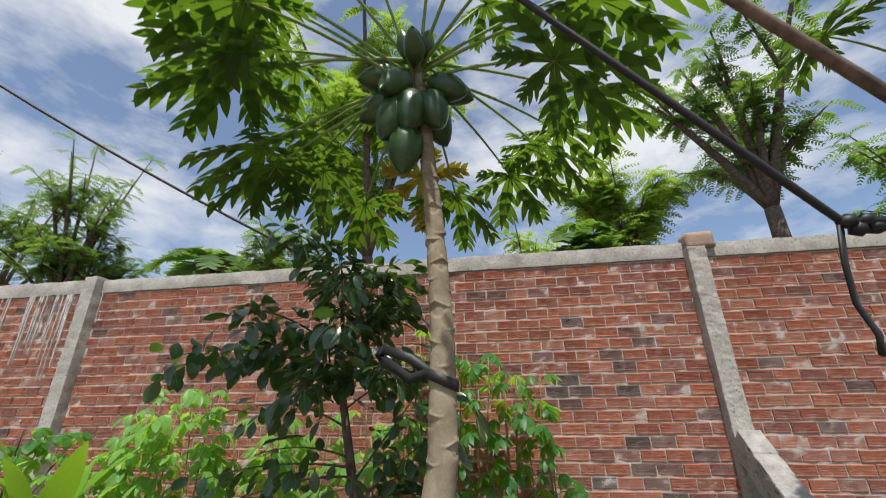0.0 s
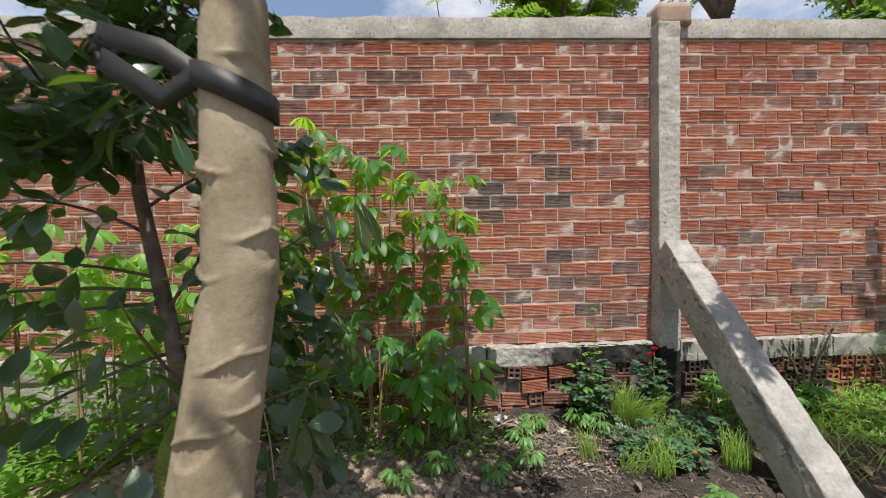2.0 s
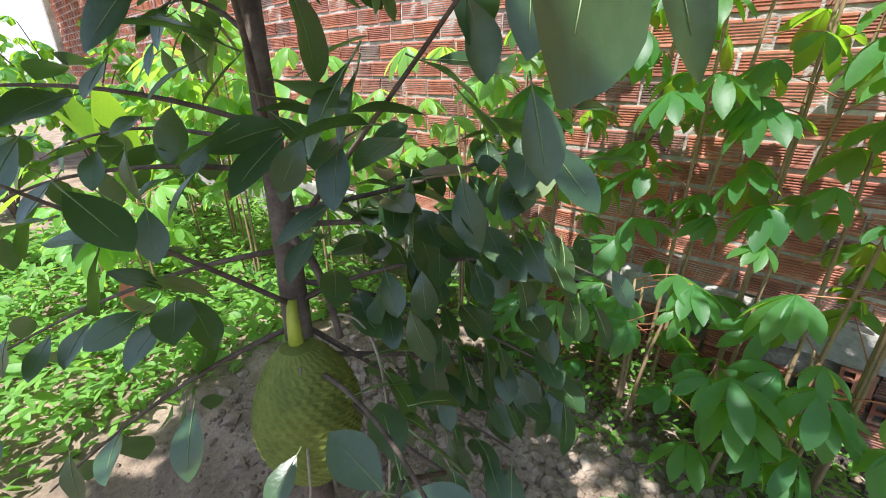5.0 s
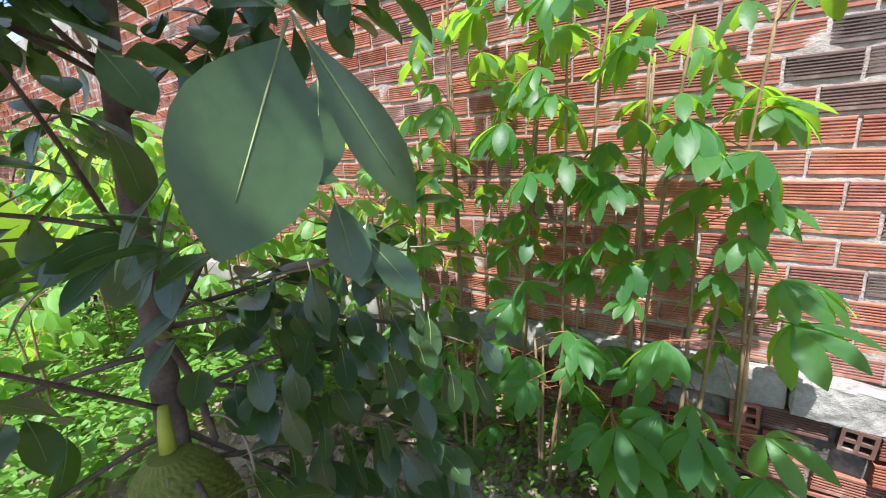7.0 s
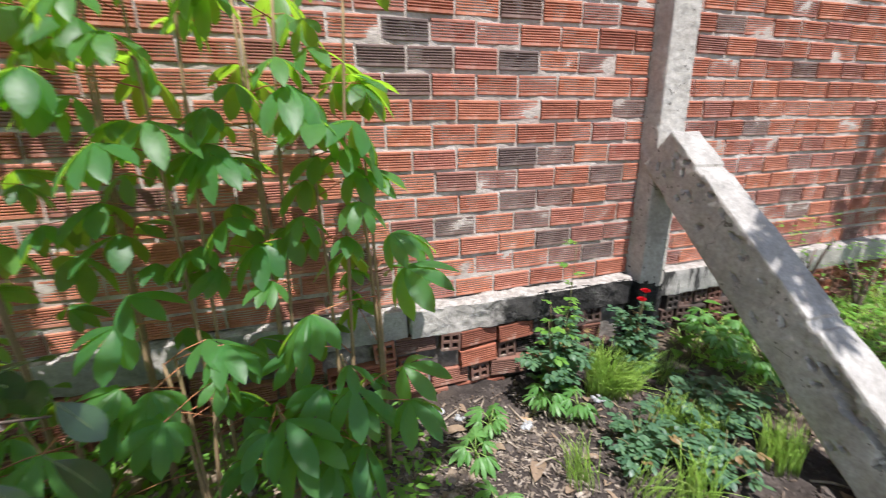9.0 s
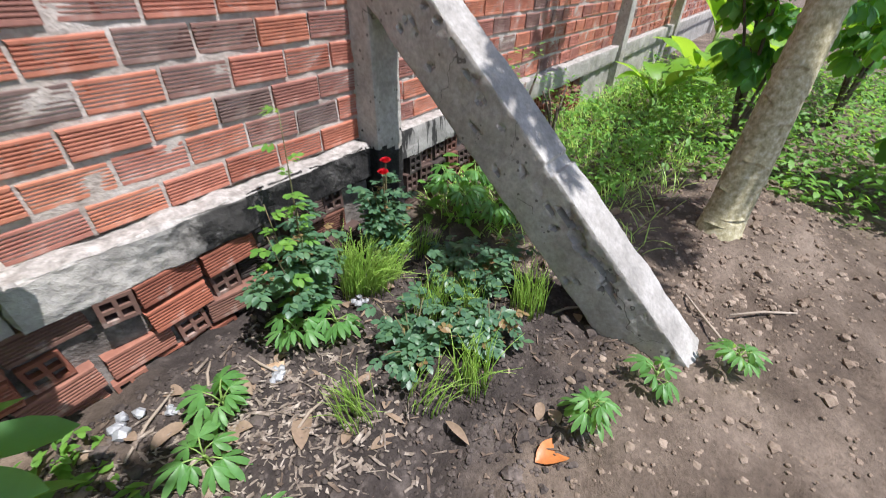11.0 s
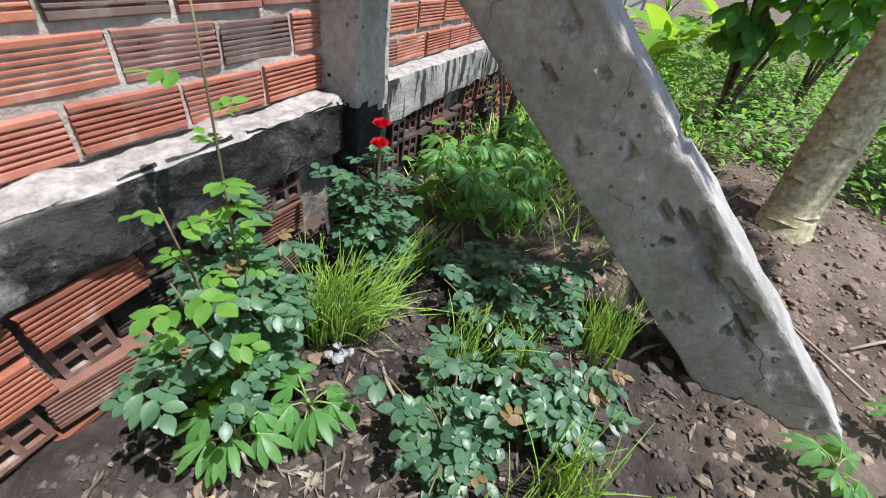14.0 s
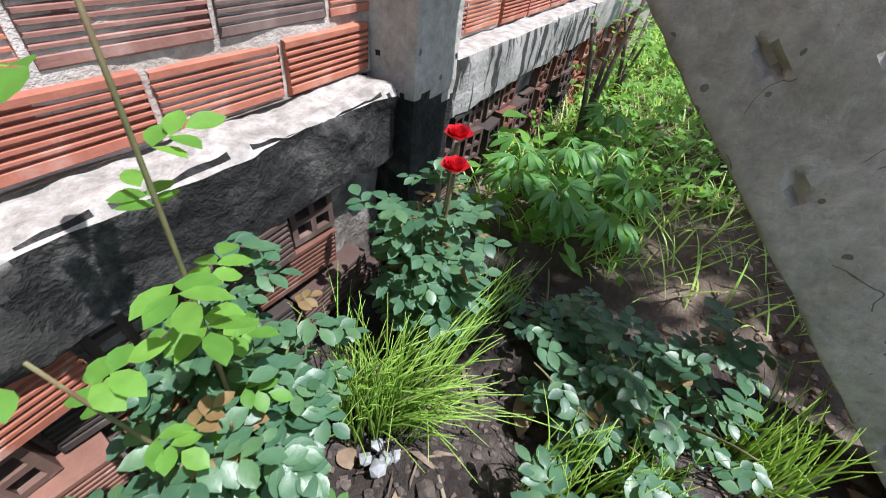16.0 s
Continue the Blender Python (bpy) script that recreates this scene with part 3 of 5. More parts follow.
L_ROSE = leaf_mat("rose_leaf", [(0.030, 0.075, 0.045), (0.055, 0.125, 0.072), (0.078, 0.158, 0.082), (0.105, 0.19, 0.07)], 0.40, 0.22, (0.25, 0.42, 0.06), 0.45)
L_ROSE_NEW = leaf_mat("young_rose_leaf", [(0.17, 0.13, 0.06), (0.24, 0.15, 0.07), (0.20, 0.21, 0.08)], 0.45, 0.3, (0.45, 0.32, 0.10), 0.4)
L_GRASS = leaf_mat("chive_blade", [(0.22, 0.42, 0.07), (0.32, 0.52, 0.10), (0.50, 0.60, 0.20)], 0.4, 0.35, (0.75, 0.90, 0.22), 0.4)
L_WEED = leaf_mat("weed_leaf", [(0.07, 0.18, 0.03), (0.12, 0.27, 0.045), (0.19, 0.36, 0.06)], 0.5, 0.40, (0.40, 0.66, 0.08), 0.35)
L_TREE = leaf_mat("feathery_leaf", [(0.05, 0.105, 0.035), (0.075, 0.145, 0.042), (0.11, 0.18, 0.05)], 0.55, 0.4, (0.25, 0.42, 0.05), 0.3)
# Lit copy of the feathery leaf: sunshine put into a brighter, yellower green.
L_TREE_SUNLIT = leaf_mat("sunlit_leaf", [(0.10, 0.20, 0.03), (0.15, 0.27, 0.035), (0.20, 0.32, 0.05)], 0.5, 0.45, (0.40, 0.58, 0.06), 0.3)
L_BANANA = leaf_mat("banana_leaf", [(0.13, 0.28, 0.025), (0.18, 0.36, 0.03), (0.24, 0.42, 0.04)], 0.45, 0.45, (0.40, 0.62, 0.04), 0.35, False)
L_DRY = leaf_mat("dry_leaf", [(0.15, 0.105, 0.07), (0.23, 0.165, 0.115), (0.33, 0.255, 0.185)], 0.75, 0.1, (0.4, 0.25, 0.1), 0.2)
L_ORANGE = leaf_mat("orange_leaf", [(0.45, 0.14, 0.04), (0.52, 0.20, 0.06), (0.40, 0.11, 0.04)], 0.45, 0.15, (0.6, 0.2, 0.05), 0.4, False)
M_PETIOLE = plain("green_petiole", [(0.16, 0.26, 0.06), (0.24, 0.34, 0.09)], 9, 0.5, 0.2, 60, 0.002, 0.4, 0.2)
M_RED_STEM = plain("reddish_petiole", [(0.30, 0.09, 0.06), (0.34, 0.16, 0.07)], 9, 0.55, 0.2, 60, 0.002, 0.3, 0.2)
M_CANE = plain("cassava_cane", [(0.22, 0.15, 0.085), (0.30, 0.21, 0.12), (0.17, 0.14, 0.07)], 12, 0.8, 0.5, 60, 0.003, 0.2, 0.3)
M_VEIN = plain("leaf_vein", [(0.16, 0.22, 0.09), (0.24, 0.30, 0.13)], 9, 0.5, 0.1, 60, 0.001, 0.3, 0.2)


def blade(soup, base, way, up, length, width, segs=4, peak=0.5, droop=0.3, fold=0.25, tip=0.0, wave=0.0):
    """One leaf blade with a folded midrib, bending down along its length."""
    way, up = Vector(way).normalized(), Vector(up)
    side = way.cross(up)
    if side.length < 1e-4:
        side = way.cross(Vector((1, 0.3, 0)))
    side.normalize()
    up = side.cross(way).normalized()
    v, f, p, d = [], [], Vector(base), way.copy()
    step = length / segs
    for k in range(segs + 1):
        s = k / segs
        q = s ** (math.log(0.5) / math.log(peak))
        w = width / 2 * max(0.03, math.sin(math.pi * min(max(q, 0.0), 1.0)) ** 0.75) if 0 < k < segs else width * 0.02
        n = side.cross(d).normalized()
        lift = fold * w + wave * w * math.sin(9 * s)
        v += [p - side * w + n * lift, p, p + side * w + n * (fold * w - wave * w * math.sin(9 * s + 1))]
        d = (d + Vector((0, 0, -1)) * droop / segs).normalized()
        p = p + d * step
    for k in range(segs):
        a = 3 * k
        f += [(a, a + 1, a + 4, a + 3), (a + 1, a + 2, a + 5, a + 4)]
    soup.add(v, f)


def palmate_mesh(name, material, stem, seed, lobes=6, length=0.15, width=0.045, stalk=0.16):
    """Cassava leaf: a stalk and a hand of drooping leaflets. Stalk starts at the origin and goes along +x."""
    rng, s, t = random.Random(seed), Soup(), Soup()
    end = Vector((stalk, 0, 0.02))
    for k in range(lobes):
        a = radians(-115 + 230 * k / (lobes - 1) + rng.uniform(-6, 6))
        l = length * (0.72 + 0.28 * math.cos(a / 1.25)) * rng.uniform(0.9, 1.08)
        blade(s, end, (math.cos(a), math.sin(a), -0.45), (0.15, 0, 1), l, width * rng.uniform(0.9, 1.1), 6, 0.58, rng.uniform(0.7, 1.4), 0.22)
    tube(t, [(0, 0, 0), (stalk * 0.5, 0, 0.02), end], [0.0028, 0.0024, 0.002], 5)
    n = len(s.v)
    nf = len(s.f)
    s.add(t.v, t.f)
    me = s.mesh(name, [material, stem], True)
    for k, poly in enumerate(me.polygons):
        poly.material_index = 1 if k >= nf else 0
    return me


def lobed_mesh(name, material, vein, seed, size=0.42):
    """Papaya leaf: deeply cut hand of pinnate lobes about the stalk's end, in the xy plane."""
    rng, s, t = random.Random(seed), Soup(), Soup()
    for k in range(7):
        a = radians(-146 + 292 * k / 6 + rng.uniform(-5, 5))
        l = size * (0.60 + 0.40 * math.cos(a / 1.6)) * rng.uniform(0.93, 1.07)
        d = Vector((math.cos(a), math.sin(a), -0.10))
        blade(s, (0, 0, 0), d, (0, 0, 1), l, l * 0.20, 8, 0.42, 0.5, 0.10, 0, 0.10)
        bend = Vector((0, 0, -1))
        for q, sl in ((0.30, 0.30), (0.47, 0.40), (0.64, 0.34), (0.80, 0.22)):
            p = d.normalized() * l * q + bend * (0.21 * l * q * q)
            for sg in (-1, 1):
                e = Matrix.Rotation(sg * radians(rng.uniform(36, 48)), 3, "Z") @ d
                e.z = -0.30
                blade(s, p + Vector((0, 0, 0.001 * sg)), e, (0, 0, 1), l * sl * rng.uniform(0.85, 1.15), l * 0.115, 4, 0.36, 0.4, 0.12)
        tube(t, [(0, 0, 0.003), d.normalized() * l * 0.4 + Vector((0, 0, -0.034 * l)), d.normalized() * l * 0.9 + Vector((0, 0, -0.19 * l))], [0.004, 0.0028, 0.001], 4)
    nf = len(s.f)
    s.add(t.v, t.f)
    me = s.mesh(name, [material, vein], True)
    for k, poly in enumerate(me.polygons):
        poly.material_index = 1 if k >= nf else 0
    return me


def oval_mesh(name, material, vein, seed, length=0.16, width=0.085, droop=0.35):
    """Jackfruit leaf: thick glossy oval with a pale midrib, along +x."""
    rng, s, t = random.Random(seed), Soup(), Soup()
    blade(s, (0.012, 0, 0), (1, 0, 0), (0, 0, 1), length, width, 9, 0.56, droop, rng.uniform(0.12, 0.3), 0, rng.uniform(0.0, 0.10))
    d, p, mid = Vector((1, 0, 0)), Vector((0.012, 0, 0)), []
    for k in range(10):
        mid.append(p + Vector((0, 0, 0.0012)))
        d = (d + Vector((0, 0, -1)) * droop / 9).normalized()
        p = p + d * length / 9
    tube(t, [(-0.014, 0, 0.004)] + mid[:8], [0.0022] + [0.0018 - 0.00017 * k for k in range(8)], 4)
    nf = len(s.f)
    s.add(t.v, t.f)
    me = s.mesh(name, [material, vein], True)
    for k, poly in enumerate(me.polygons):
        poly.material_index = 1 if k >= nf else 0
    return me


def aim(base, way, up=(0, 0, 1), scale=1.0, twist=0.0):
    """Pose with +x along way and +z near up."""
    x = Vector(way).normalized()
    y = Vector(up).cross(x)
    if y.length < 1e-3:
        y = Vector((0, 1, 0))
    y.normalize()
    z = x.cross(y)
    m = (Matrix((x, y, z)).transposed() @ Matrix.Rotation(twist, 3, "X")).to_4x4() @ Matrix.Scale(scale, 4)
    m.translation = Vector(base)
    return m


def bezier(a, b, c, n=8):
    a, b, c = Vector(a), Vector(b), Vector(c)
    return [a * (1 - t) ** 2 + b * 2 * t * (1 - t) + c * t * t for t in (k / n for k in range(n + 1))]


# ---- the papaya tree ----
M_FRUIT = plain("papaya_skin", [(0.022, 0.055, 0.018), (0.034, 0.075, 0.024), (0.055, 0.10, 0.03)], 8, 0.32, 0.25, 50, 0.002, 0.5, 0.3)
PAPAYA_LEAF = [lobed_mesh("papaya_leaf", L_PAPAYA, M_PETIOLE, s) for s in range(4)]
PAPAYA_DEAD = lobed_mesh("papaya_dead_leaf", L_YELLOW, M_PETIOLE, 9)


def scarred_trunk(pts, radii, seed, scars):
    """A papaya stem: smooth uneven skin with heart-shaped leaf scars, each under a raised lip and a bud."""
    rng, s = random.Random(seed), Soup()
    line = [Vector(p) for p in pts]
    total = sum((b - a).length for a, b in zip(line, line[1:]))
    sides, n = 64, int(total / 0.0055)
    verts = []
    marks = sorted((total * (q + rng.uniform(0.1, 0.9)) / scars, 2.4 * q + rng.uniform(-0.5, 0.5), rng.uniform(0.7, 1.15), rng.uniform(-0.25, 0.25)) for q in range(scars))
    for k in range(n + 1):
        t = k / n * (len(line) - 1)
        i = min(int(t), len(line) - 2)
        p = line[i].lerp(line[i + 1], t - i)
        r = radii[i] + (radii[i + 1] - radii[i]) * (t - i)
        h = total * k / n
        close = [m for m in marks if -0.04 < m[0] - h < 0.12]
        for j in range(sides):
            a = 2 * math.pi * j / sides
            bump = r * 0.05 * noise.noise(Vector((math.cos(a) * 1.3, math.sin(a) * 1.3, h * 2.2 + seed)))
            for mh, ma, big, tilt in close:
                u = math.atan2(math.sin(a - ma), math.cos(a - ma)) * r
                w = mh - h + tilt * u + 0.006 * math.cos(u * 60)
                wide, deep = 0.055 * big, 0.07 * big
                if abs(u) > wide * 1.6:
                    continue
                fade = max(0.0, 1 - (abs(u) / (wide * 1.6)) ** 3)
                bump += 0.0060 * math.exp(-(w / 0.0045) ** 2) * fade
                if 0 < w < deep:
                    inner = wide * (1 - w / deep) ** 0.6 - abs(u)
                    bump -= 0.0042 * min(1.0, max(0.0, inner / 0.007 + 0.5)) * min(1.0, w / 0.006)
                bump += 0.008 * math.exp(-(u * u + (w + 0.010) ** 2) / 0.00008)
            verts.append(p + Vector((math.cos(a), math.sin(a), 0)) * (r + bump))
    faces = [(k * sides + j, k * sides + (j + 1) % sides, (k + 1) * sides + (j + 1) % sides, (k + 1) * sides + j) for k in range(n) for j in range(sides)]
    s.add(verts, faces)
    return s


def fruit_mesh(name, seed, length, width):
    rng, v, f = random.Random(seed), [], []
    rings, sides = 12, 14
    for k in range(rings + 1):
        s = k / rings
        r = width / 2 * max(0.02, math.sin(math.pi * s ** 0.8) ** 0.62)
        for j in range(sides):
            a = 2 * math.pi * j / sides
            q = 1 + 0.025 * math.cos(5 * a)
            v.append((r * q * math.cos(a), r * q * math.sin(a), -length * s))
    f = [(k * sides + j, k * sides + (j + 1) % sides, (k + 1) * sides + (j + 1) % sides, (k + 1) * sides + j) for k in range(rings) for j in range(sides)]
    f += [tuple(range(sides)), tuple(rings * sides + j for j in range(sides))[::-1]]
    return mesh_of(name, v, f, M_FRUIT, True)


FRUIT = [fruit_mesh("papaya_fruit", s, 0.33 - 0.02 * s, 0.20 - 0.012 * s) for s in range(3)]


def papaya_tree(label, pts, radii, leaves, fruits, seed, scars, dead=(), bark=M_TRUNK):
    rng = random.Random(seed)
    tree = thing("papaya_tree", label, "papaya tree", pose(*pts[0]))
    off = Vector(pts[0])
    part("trunk", scarred_trunk([Vector(p) - off for p in pts], radii, seed, scars).mesh("trunk", bark, True), tree, "pale trunk with half-moon leaf scars")
    top = Vector(pts[-1]) - off
    for k, (az, el, reach, size) in enumerate(leaves):
        a, e = radians(az), radians(el)
        out = Vector((math.cos(a) * math.cos(e), math.sin(a) * math.cos(e), math.sin(e)))
        start = top + Vector((math.cos(a), math.sin(a), 0)) * 0.03 + Vector((0, 0, rng.uniform(-0.22, 0.06)))
        end = start + out * reach
        s = Soup()
        tube(s, bezier(start, start + out * reach * 0.55 + Vector((0, 0, 0.10 * reach)), end), [0.013 - 0.0008 * q for q in range(9)], 6)
        isdead = k in dead
        leaf = part("leaf", PAPAYA_DEAD if isdead else PAPAYA_LEAF[k % 4], tree, "yellowed drooping leaf" if isdead else "")
        way = Vector((math.cos(a), math.sin(a), -0.16 - 0.4 * max(0.0, -math.sin(e)) + 0.25 * max(0.0, math.sin(e)) - (1.6 if isdead else 0)))
        leaf.matrix_basis = aim(end, way, (0.25 * math.cos(a), 0.25 * math.sin(a), 1), size, rng.uniform(-0.3, 0.3))
        part("petiole", s.mesh("petiole", M_PETIOLE, True), tree)
    for k, (az, h, r, tilt, size) in enumerate(fruits):
        a = radians(az)
        m = Matrix.Translation(top + Vector((math.cos(a) * r, math.sin(a) * r, h))) @ Matrix.Rotation(a, 4, "Z") @ Matrix.Rotation(-radians(tilt), 4, "Y") @ Matrix.Scale(size, 4)
        part("fruit", FRUIT[k % 3], tree, "unripe green papaya", m)
    return tree


CROWN_LEAVES = [(205, 24, 1.1, 1.25), (222, 8, 1.1, 1.25), (196, 2, 1.1, 1.2), (236, -10, 1.0, 1.2), (182, -22, 1.0, 1.2), (165, 20, 1.1, 1.2),
                (214, -26, 1.0, 1.2), (152, -14, 1.0, 1.15), (316, 4, 1.0, 1.2), (336, -6, 1.05, 1.25), (350, 14, 1.1, 1.2), (308, 26, 1.0, 1.1),
                (332, -24, 0.9, 1.15), (12, -12, 1.05, 1.2), (115, 28, 0.95, 1.1),
                (95, 62, 0.7, 0.9), (240, 55, 0.9, 1.0), (295, 62, 0.8, 0.95), (20, 55, 0.8, 0.9), (192, -38, 0.95, 1.1), (100, -14, 1.0, 1.15), (55, -20, 1.0, 1.15), (130, -34, 0.95, 1.1), (150, 8, 1.1, 1.2), (35, -4, 1.1, 1.2),
                (168, -44, 0.85, 1.0), (80, -36, 0.95, 1.1), (225, 32, 1.1, 1.2), (20, -36, 0.9, 1.05)]
CROWN_FRUIT = [(262, -0.28, 0.06, 16, 1.0), (215, -0.30, 0.075, 22, 1.15), (330, -0.27, 0.075, 20, 1.1), (180, -0.22, 0.075, 60, 1.0), (200, -0.10, 0.08, 75, 0.95),
               (350, -0.16, 0.075, 58, 1.0), (20, -0.12, 0.08, 72, 0.9), (235, -0.16, 0.07, 45, 0.95), (275, -0.07, 0.075, 120, 0.75), (240, 0.0, 0.06, 150, 0.6),
               (310, 0.0, 0.06, 150, 0.6), (230, -0.50, 0.07, 4, 1.15), (60, -0.2, 0.08, 40, 1.0), (120, -0.3, 0.08, 25, 1.0), (272, -0.02, 0.05, 165, 0.7)]
papaya_tree("tall papaya tree with green fruit under a wide crown",
            [(-2.51, -2.73, -0.12), (-2.50, -2.72, 0.5), (-2.44, -2.71, 0.9), (-2.355, -2.71, 1.4), (-2.35, -2.71, 1.95), (-2.385, -2.71, 2.5), (-2.43, -2.71, 3.05), (-2.49, -2.71, 3.64)],
            [0.102, 0.088, 0.080, 0.069, 0.058, 0.05, 0.042, 0.036], CROWN_LEAVES, CROWN_FRUIT, 3, 60, (20,))
papaya_tree("leaning papaya tree with a swollen foot beside the concrete prop",
[(0.90, -1.69, -0.02), (0.98, -1.69, 0.22), (1.18, -1.70, 0.9), (1.32, -1.71, 1.7), (1.37, -1.72, 2.5), (1.37, -1.73, 3.3), (1.34, -1.75, 4.05)],
            [0.125, 0.098, 0.085, 0.075, 0.065, 0.055, 0.045],
            [(az, el, 1.05, 1.15) for az, el in ((200, 8), (235, -10), (265, 10), (215, 28), (300, 5), (330, -10), (20, 10), (250, 22), (245, 45), (290, 40))],
            [(220, -0.3, 0.09, 18, 1.0), (300, -0.3, 0.09, 20, 1.0), (180, -0.2, 0.09, 30, 0.9)], 8, 75, (), M_TRUNK_YELLOW)


# ---- the young jackfruit tree ----
M_JACKSKIN = plain("jackfruit_skin", [(0.10, 0.13, 0.025), (0.16, 0.19, 0.035), (0.21, 0.23, 0.05)], 9, 0.7, 0.3, 60, 0.003, 0.3, 0.3)
M_JACKSTALK = plain("jackfruit_stalk", [(0.34, 0.38, 0.04), (0.44, 0.48, 0.06)], 12, 0.55, 0.2, 60, 0.002, 0.4, 0.2)
JACK = [oval_mesh("jackfruit_leaf", L_JACK, M_VEIN, s, 0.165, 0.088, 0.2 + 0.18 * (s % 3)) for s in range(6)]
JACK_PALE = oval_mesh("jackfruit_leaf_pale", L_JACK_PALE, M_VEIN, 31, 0.14, 0.072, 0.3)
JACK_DRY = oval_mesh("jackfruit_leaf_dry", L_ORANGE, M_VEIN, 33, 0.14, 0.05, 0.6)
M_BRANCH = M_BARK
M_TWIG = plain("bare_twig", [(0.26, 0.22, 0.16), (0.38, 0.33, 0.26)], 14, 0.8, 0.3, 70, 0.002, 0.2, 0.3)

TWIGS = [  # foot, elbow, end, number of leaves
    ((-3.05, -1.77, 0.92), (-2.80, -1.50, 0.85), (-2.45, -1.28, 0.62), 17),
    ((-3.03, -1.78, 0.80), (-2.80, -1.55, 0.55), (-2.52, -1.42, 0.38), 14),
    ((-3.08, -1.75, 1.06), (-2.75, -1.45, 1.12), (-2.42, -1.20, 0.92), 17),
    ((-3.30, -1.62, 2.05), (-3.00, -1.90, 2.50), (-2.72, -2.15, 2.55), 20),
    ((-3.08, -1.76, 1.02), (-2.82, -1.67, 1.32), (-2.41, -1.86, 1.52), 15),
    ((-3.13, -1.72, 1.30), (-3.34, -2.01, 1.45), (-3.49, -2.30, 1.38), 5),
    ((-3.03, -1.78, 0.86), (-2.78, -1.55, 1.05), (-2.49, -1.36, 0.98), 17),
    ((-3.25, -1.67, 1.70), (-3.03, -2.01, 2.00), (-2.65, -2.44, 1.86), 30),
    ((-3.31, -1.62, 1.90), (-3.04, -1.75, 2.30), (-2.80, -1.95, 2.45), 30),
    ((-3.29, -1.63, 1.80), (-3.64, -1.85, 2.10), (-3.90, -2.05, 2.02), 26),
    ((-3.21, -1.69, 1.50), (-3.69, -1.63, 1.75), (-4.05, -1.68, 1.60), 14),
    ((-3.07, -1.76, 1.00), (-3.36, -2.06, 0.95), (-3.56, -2.39, 0.72), 7),
    ((-3.02, -1.78, 0.80), (-3.19, -2.07, 0.70), (-3.23, -2.34, 0.52), 5),
    ((-3.01, -1.78, 0.66), (-2.60, -1.87, 0.85), (-2.30, -2.04, 0.98), 9),
    ((-3.23, -1.68, 1.60), (-2.92, -1.52, 1.90), (-2.56, -1.46, 1.90), 24),
    ((-3.32, -1.60, 2.10), (-3.29, -1.75, 2.50), (-3.25, -1.90, 2.75), 24),
    ((-3.32, -1.60, 2.20), (-3.04, -1.50, 2.50), (-2.75, -1.50, 2.60), 22),
    ((-3.11, -1.74, 1.16), (-2.80, -1.91, 1.50), (-2.63, -2.05, 1.68), 8),
    ((-3.08, -1.75, 1.10), (-2.70, -1.48, 1.20), (-2.47, -1.47, 1.34), 18),
    ((-3.11, -1.74, 1.20), (-3.51, -2.08, 1.25), (-3.69, -2.27, 1.08), 6),
    ((-3.25, -1.67, 1.75), (-3.22, -2.12, 1.90), (-3.17, -2.47, 1.75), 22),
    ((-3.12, -1.73, 1.25), (-3.73, -1.87, 1.35), (-4.15, -2.07, 1.15), 8),
    ((-3.02, -1.78, 0.85), (-3.00, -2.09, 1.15), (-2.92, -2.26, 1.30), 5),
    ((-3.01, -1.78, 0.70), (-2.64, -1.42, 0.70), (-2.56, -1.19, 0.50), 18),
    ((-3.31, -1.61, 2.00), (-2.94, -2.00, 2.30), (-2.65, -2.20, 2.20), 24),
    ((-3.32, -1.60, 2.10), (-3.14, -2.10, 2.50), (-2.95, -2.55, 2.35), 22),
    ((-3.31, -1.61, 2.00), (-3.54, -2.10, 2.30), (-3.60, -2.55, 2.15), 22),
    ((-3.32, -1.60, 2.30), (-3.34, -2.00, 2.80), (-3.40, -2.40, 2.70), 22),
    ((-3.25, -1.67, 1.70), (-3.23, -2.21, 2.00), (-2.90, -2.61, 2.00), 20),
    ((-3.29, -1.65, 1.85), (-3.84, -2.10, 2.10), (-4.04, -2.46, 1.90), 20),
]
HERO = [  # leaves that hang close by the path: foot, tip
    ((-2.281, -1.872, 1.612), (-2.221, -2.000, 1.416), 0.132), ((-2.265, -1.865, 1.615), (-2.186, -1.788, 1.429), 0.062), ((-2.42, -1.70, 1.42), (-2.37, -1.71, 1.29), 0.075),
    ((-2.44, -1.62, 1.34), (-2.33, -1.60, 1.23), 0.065), ((-2.45, -1.68, 1.62), (-2.40, -1.74, 1.46), 0.085), ((-2.52, -1.70, 1.64), (-2.48, -1.76, 1.48), 0.08),
    ((-2.50, -1.94, 0.74), (-2.60, -1.97, 0.83), 0.085), ((-2.49, -1.93, 0.74), (-2.36, -1.86, 0.72), 0.09), ((-2.51, -1.90, 0.75), (-2.62, -1.84, 0.80), 0.08),
    ((-2.49, -1.91, 0.74), (-2.46, -2.05, 0.66), 0.08), ((-2.51, -1.92, 0.74), (-2.56, -1.92, 0.58), 0.075), ((-2.49, -1.90, 0.74), (-2.38, -1.90, 0.60), 0.075),
    ((-2.30, -1.86, 1.64), (-2.42, -1.84, 1.70), 0.08)]
PALE = [((-2.645, -1.10, 0.86), (-2.653, -1.108, 0.732)), ((-2.70, -1.31, 0.80), (-2.728, -1.34, 0.689)), ((-2.48, -1.42, 1.29), (-2.51, -1.51, 1.20))]


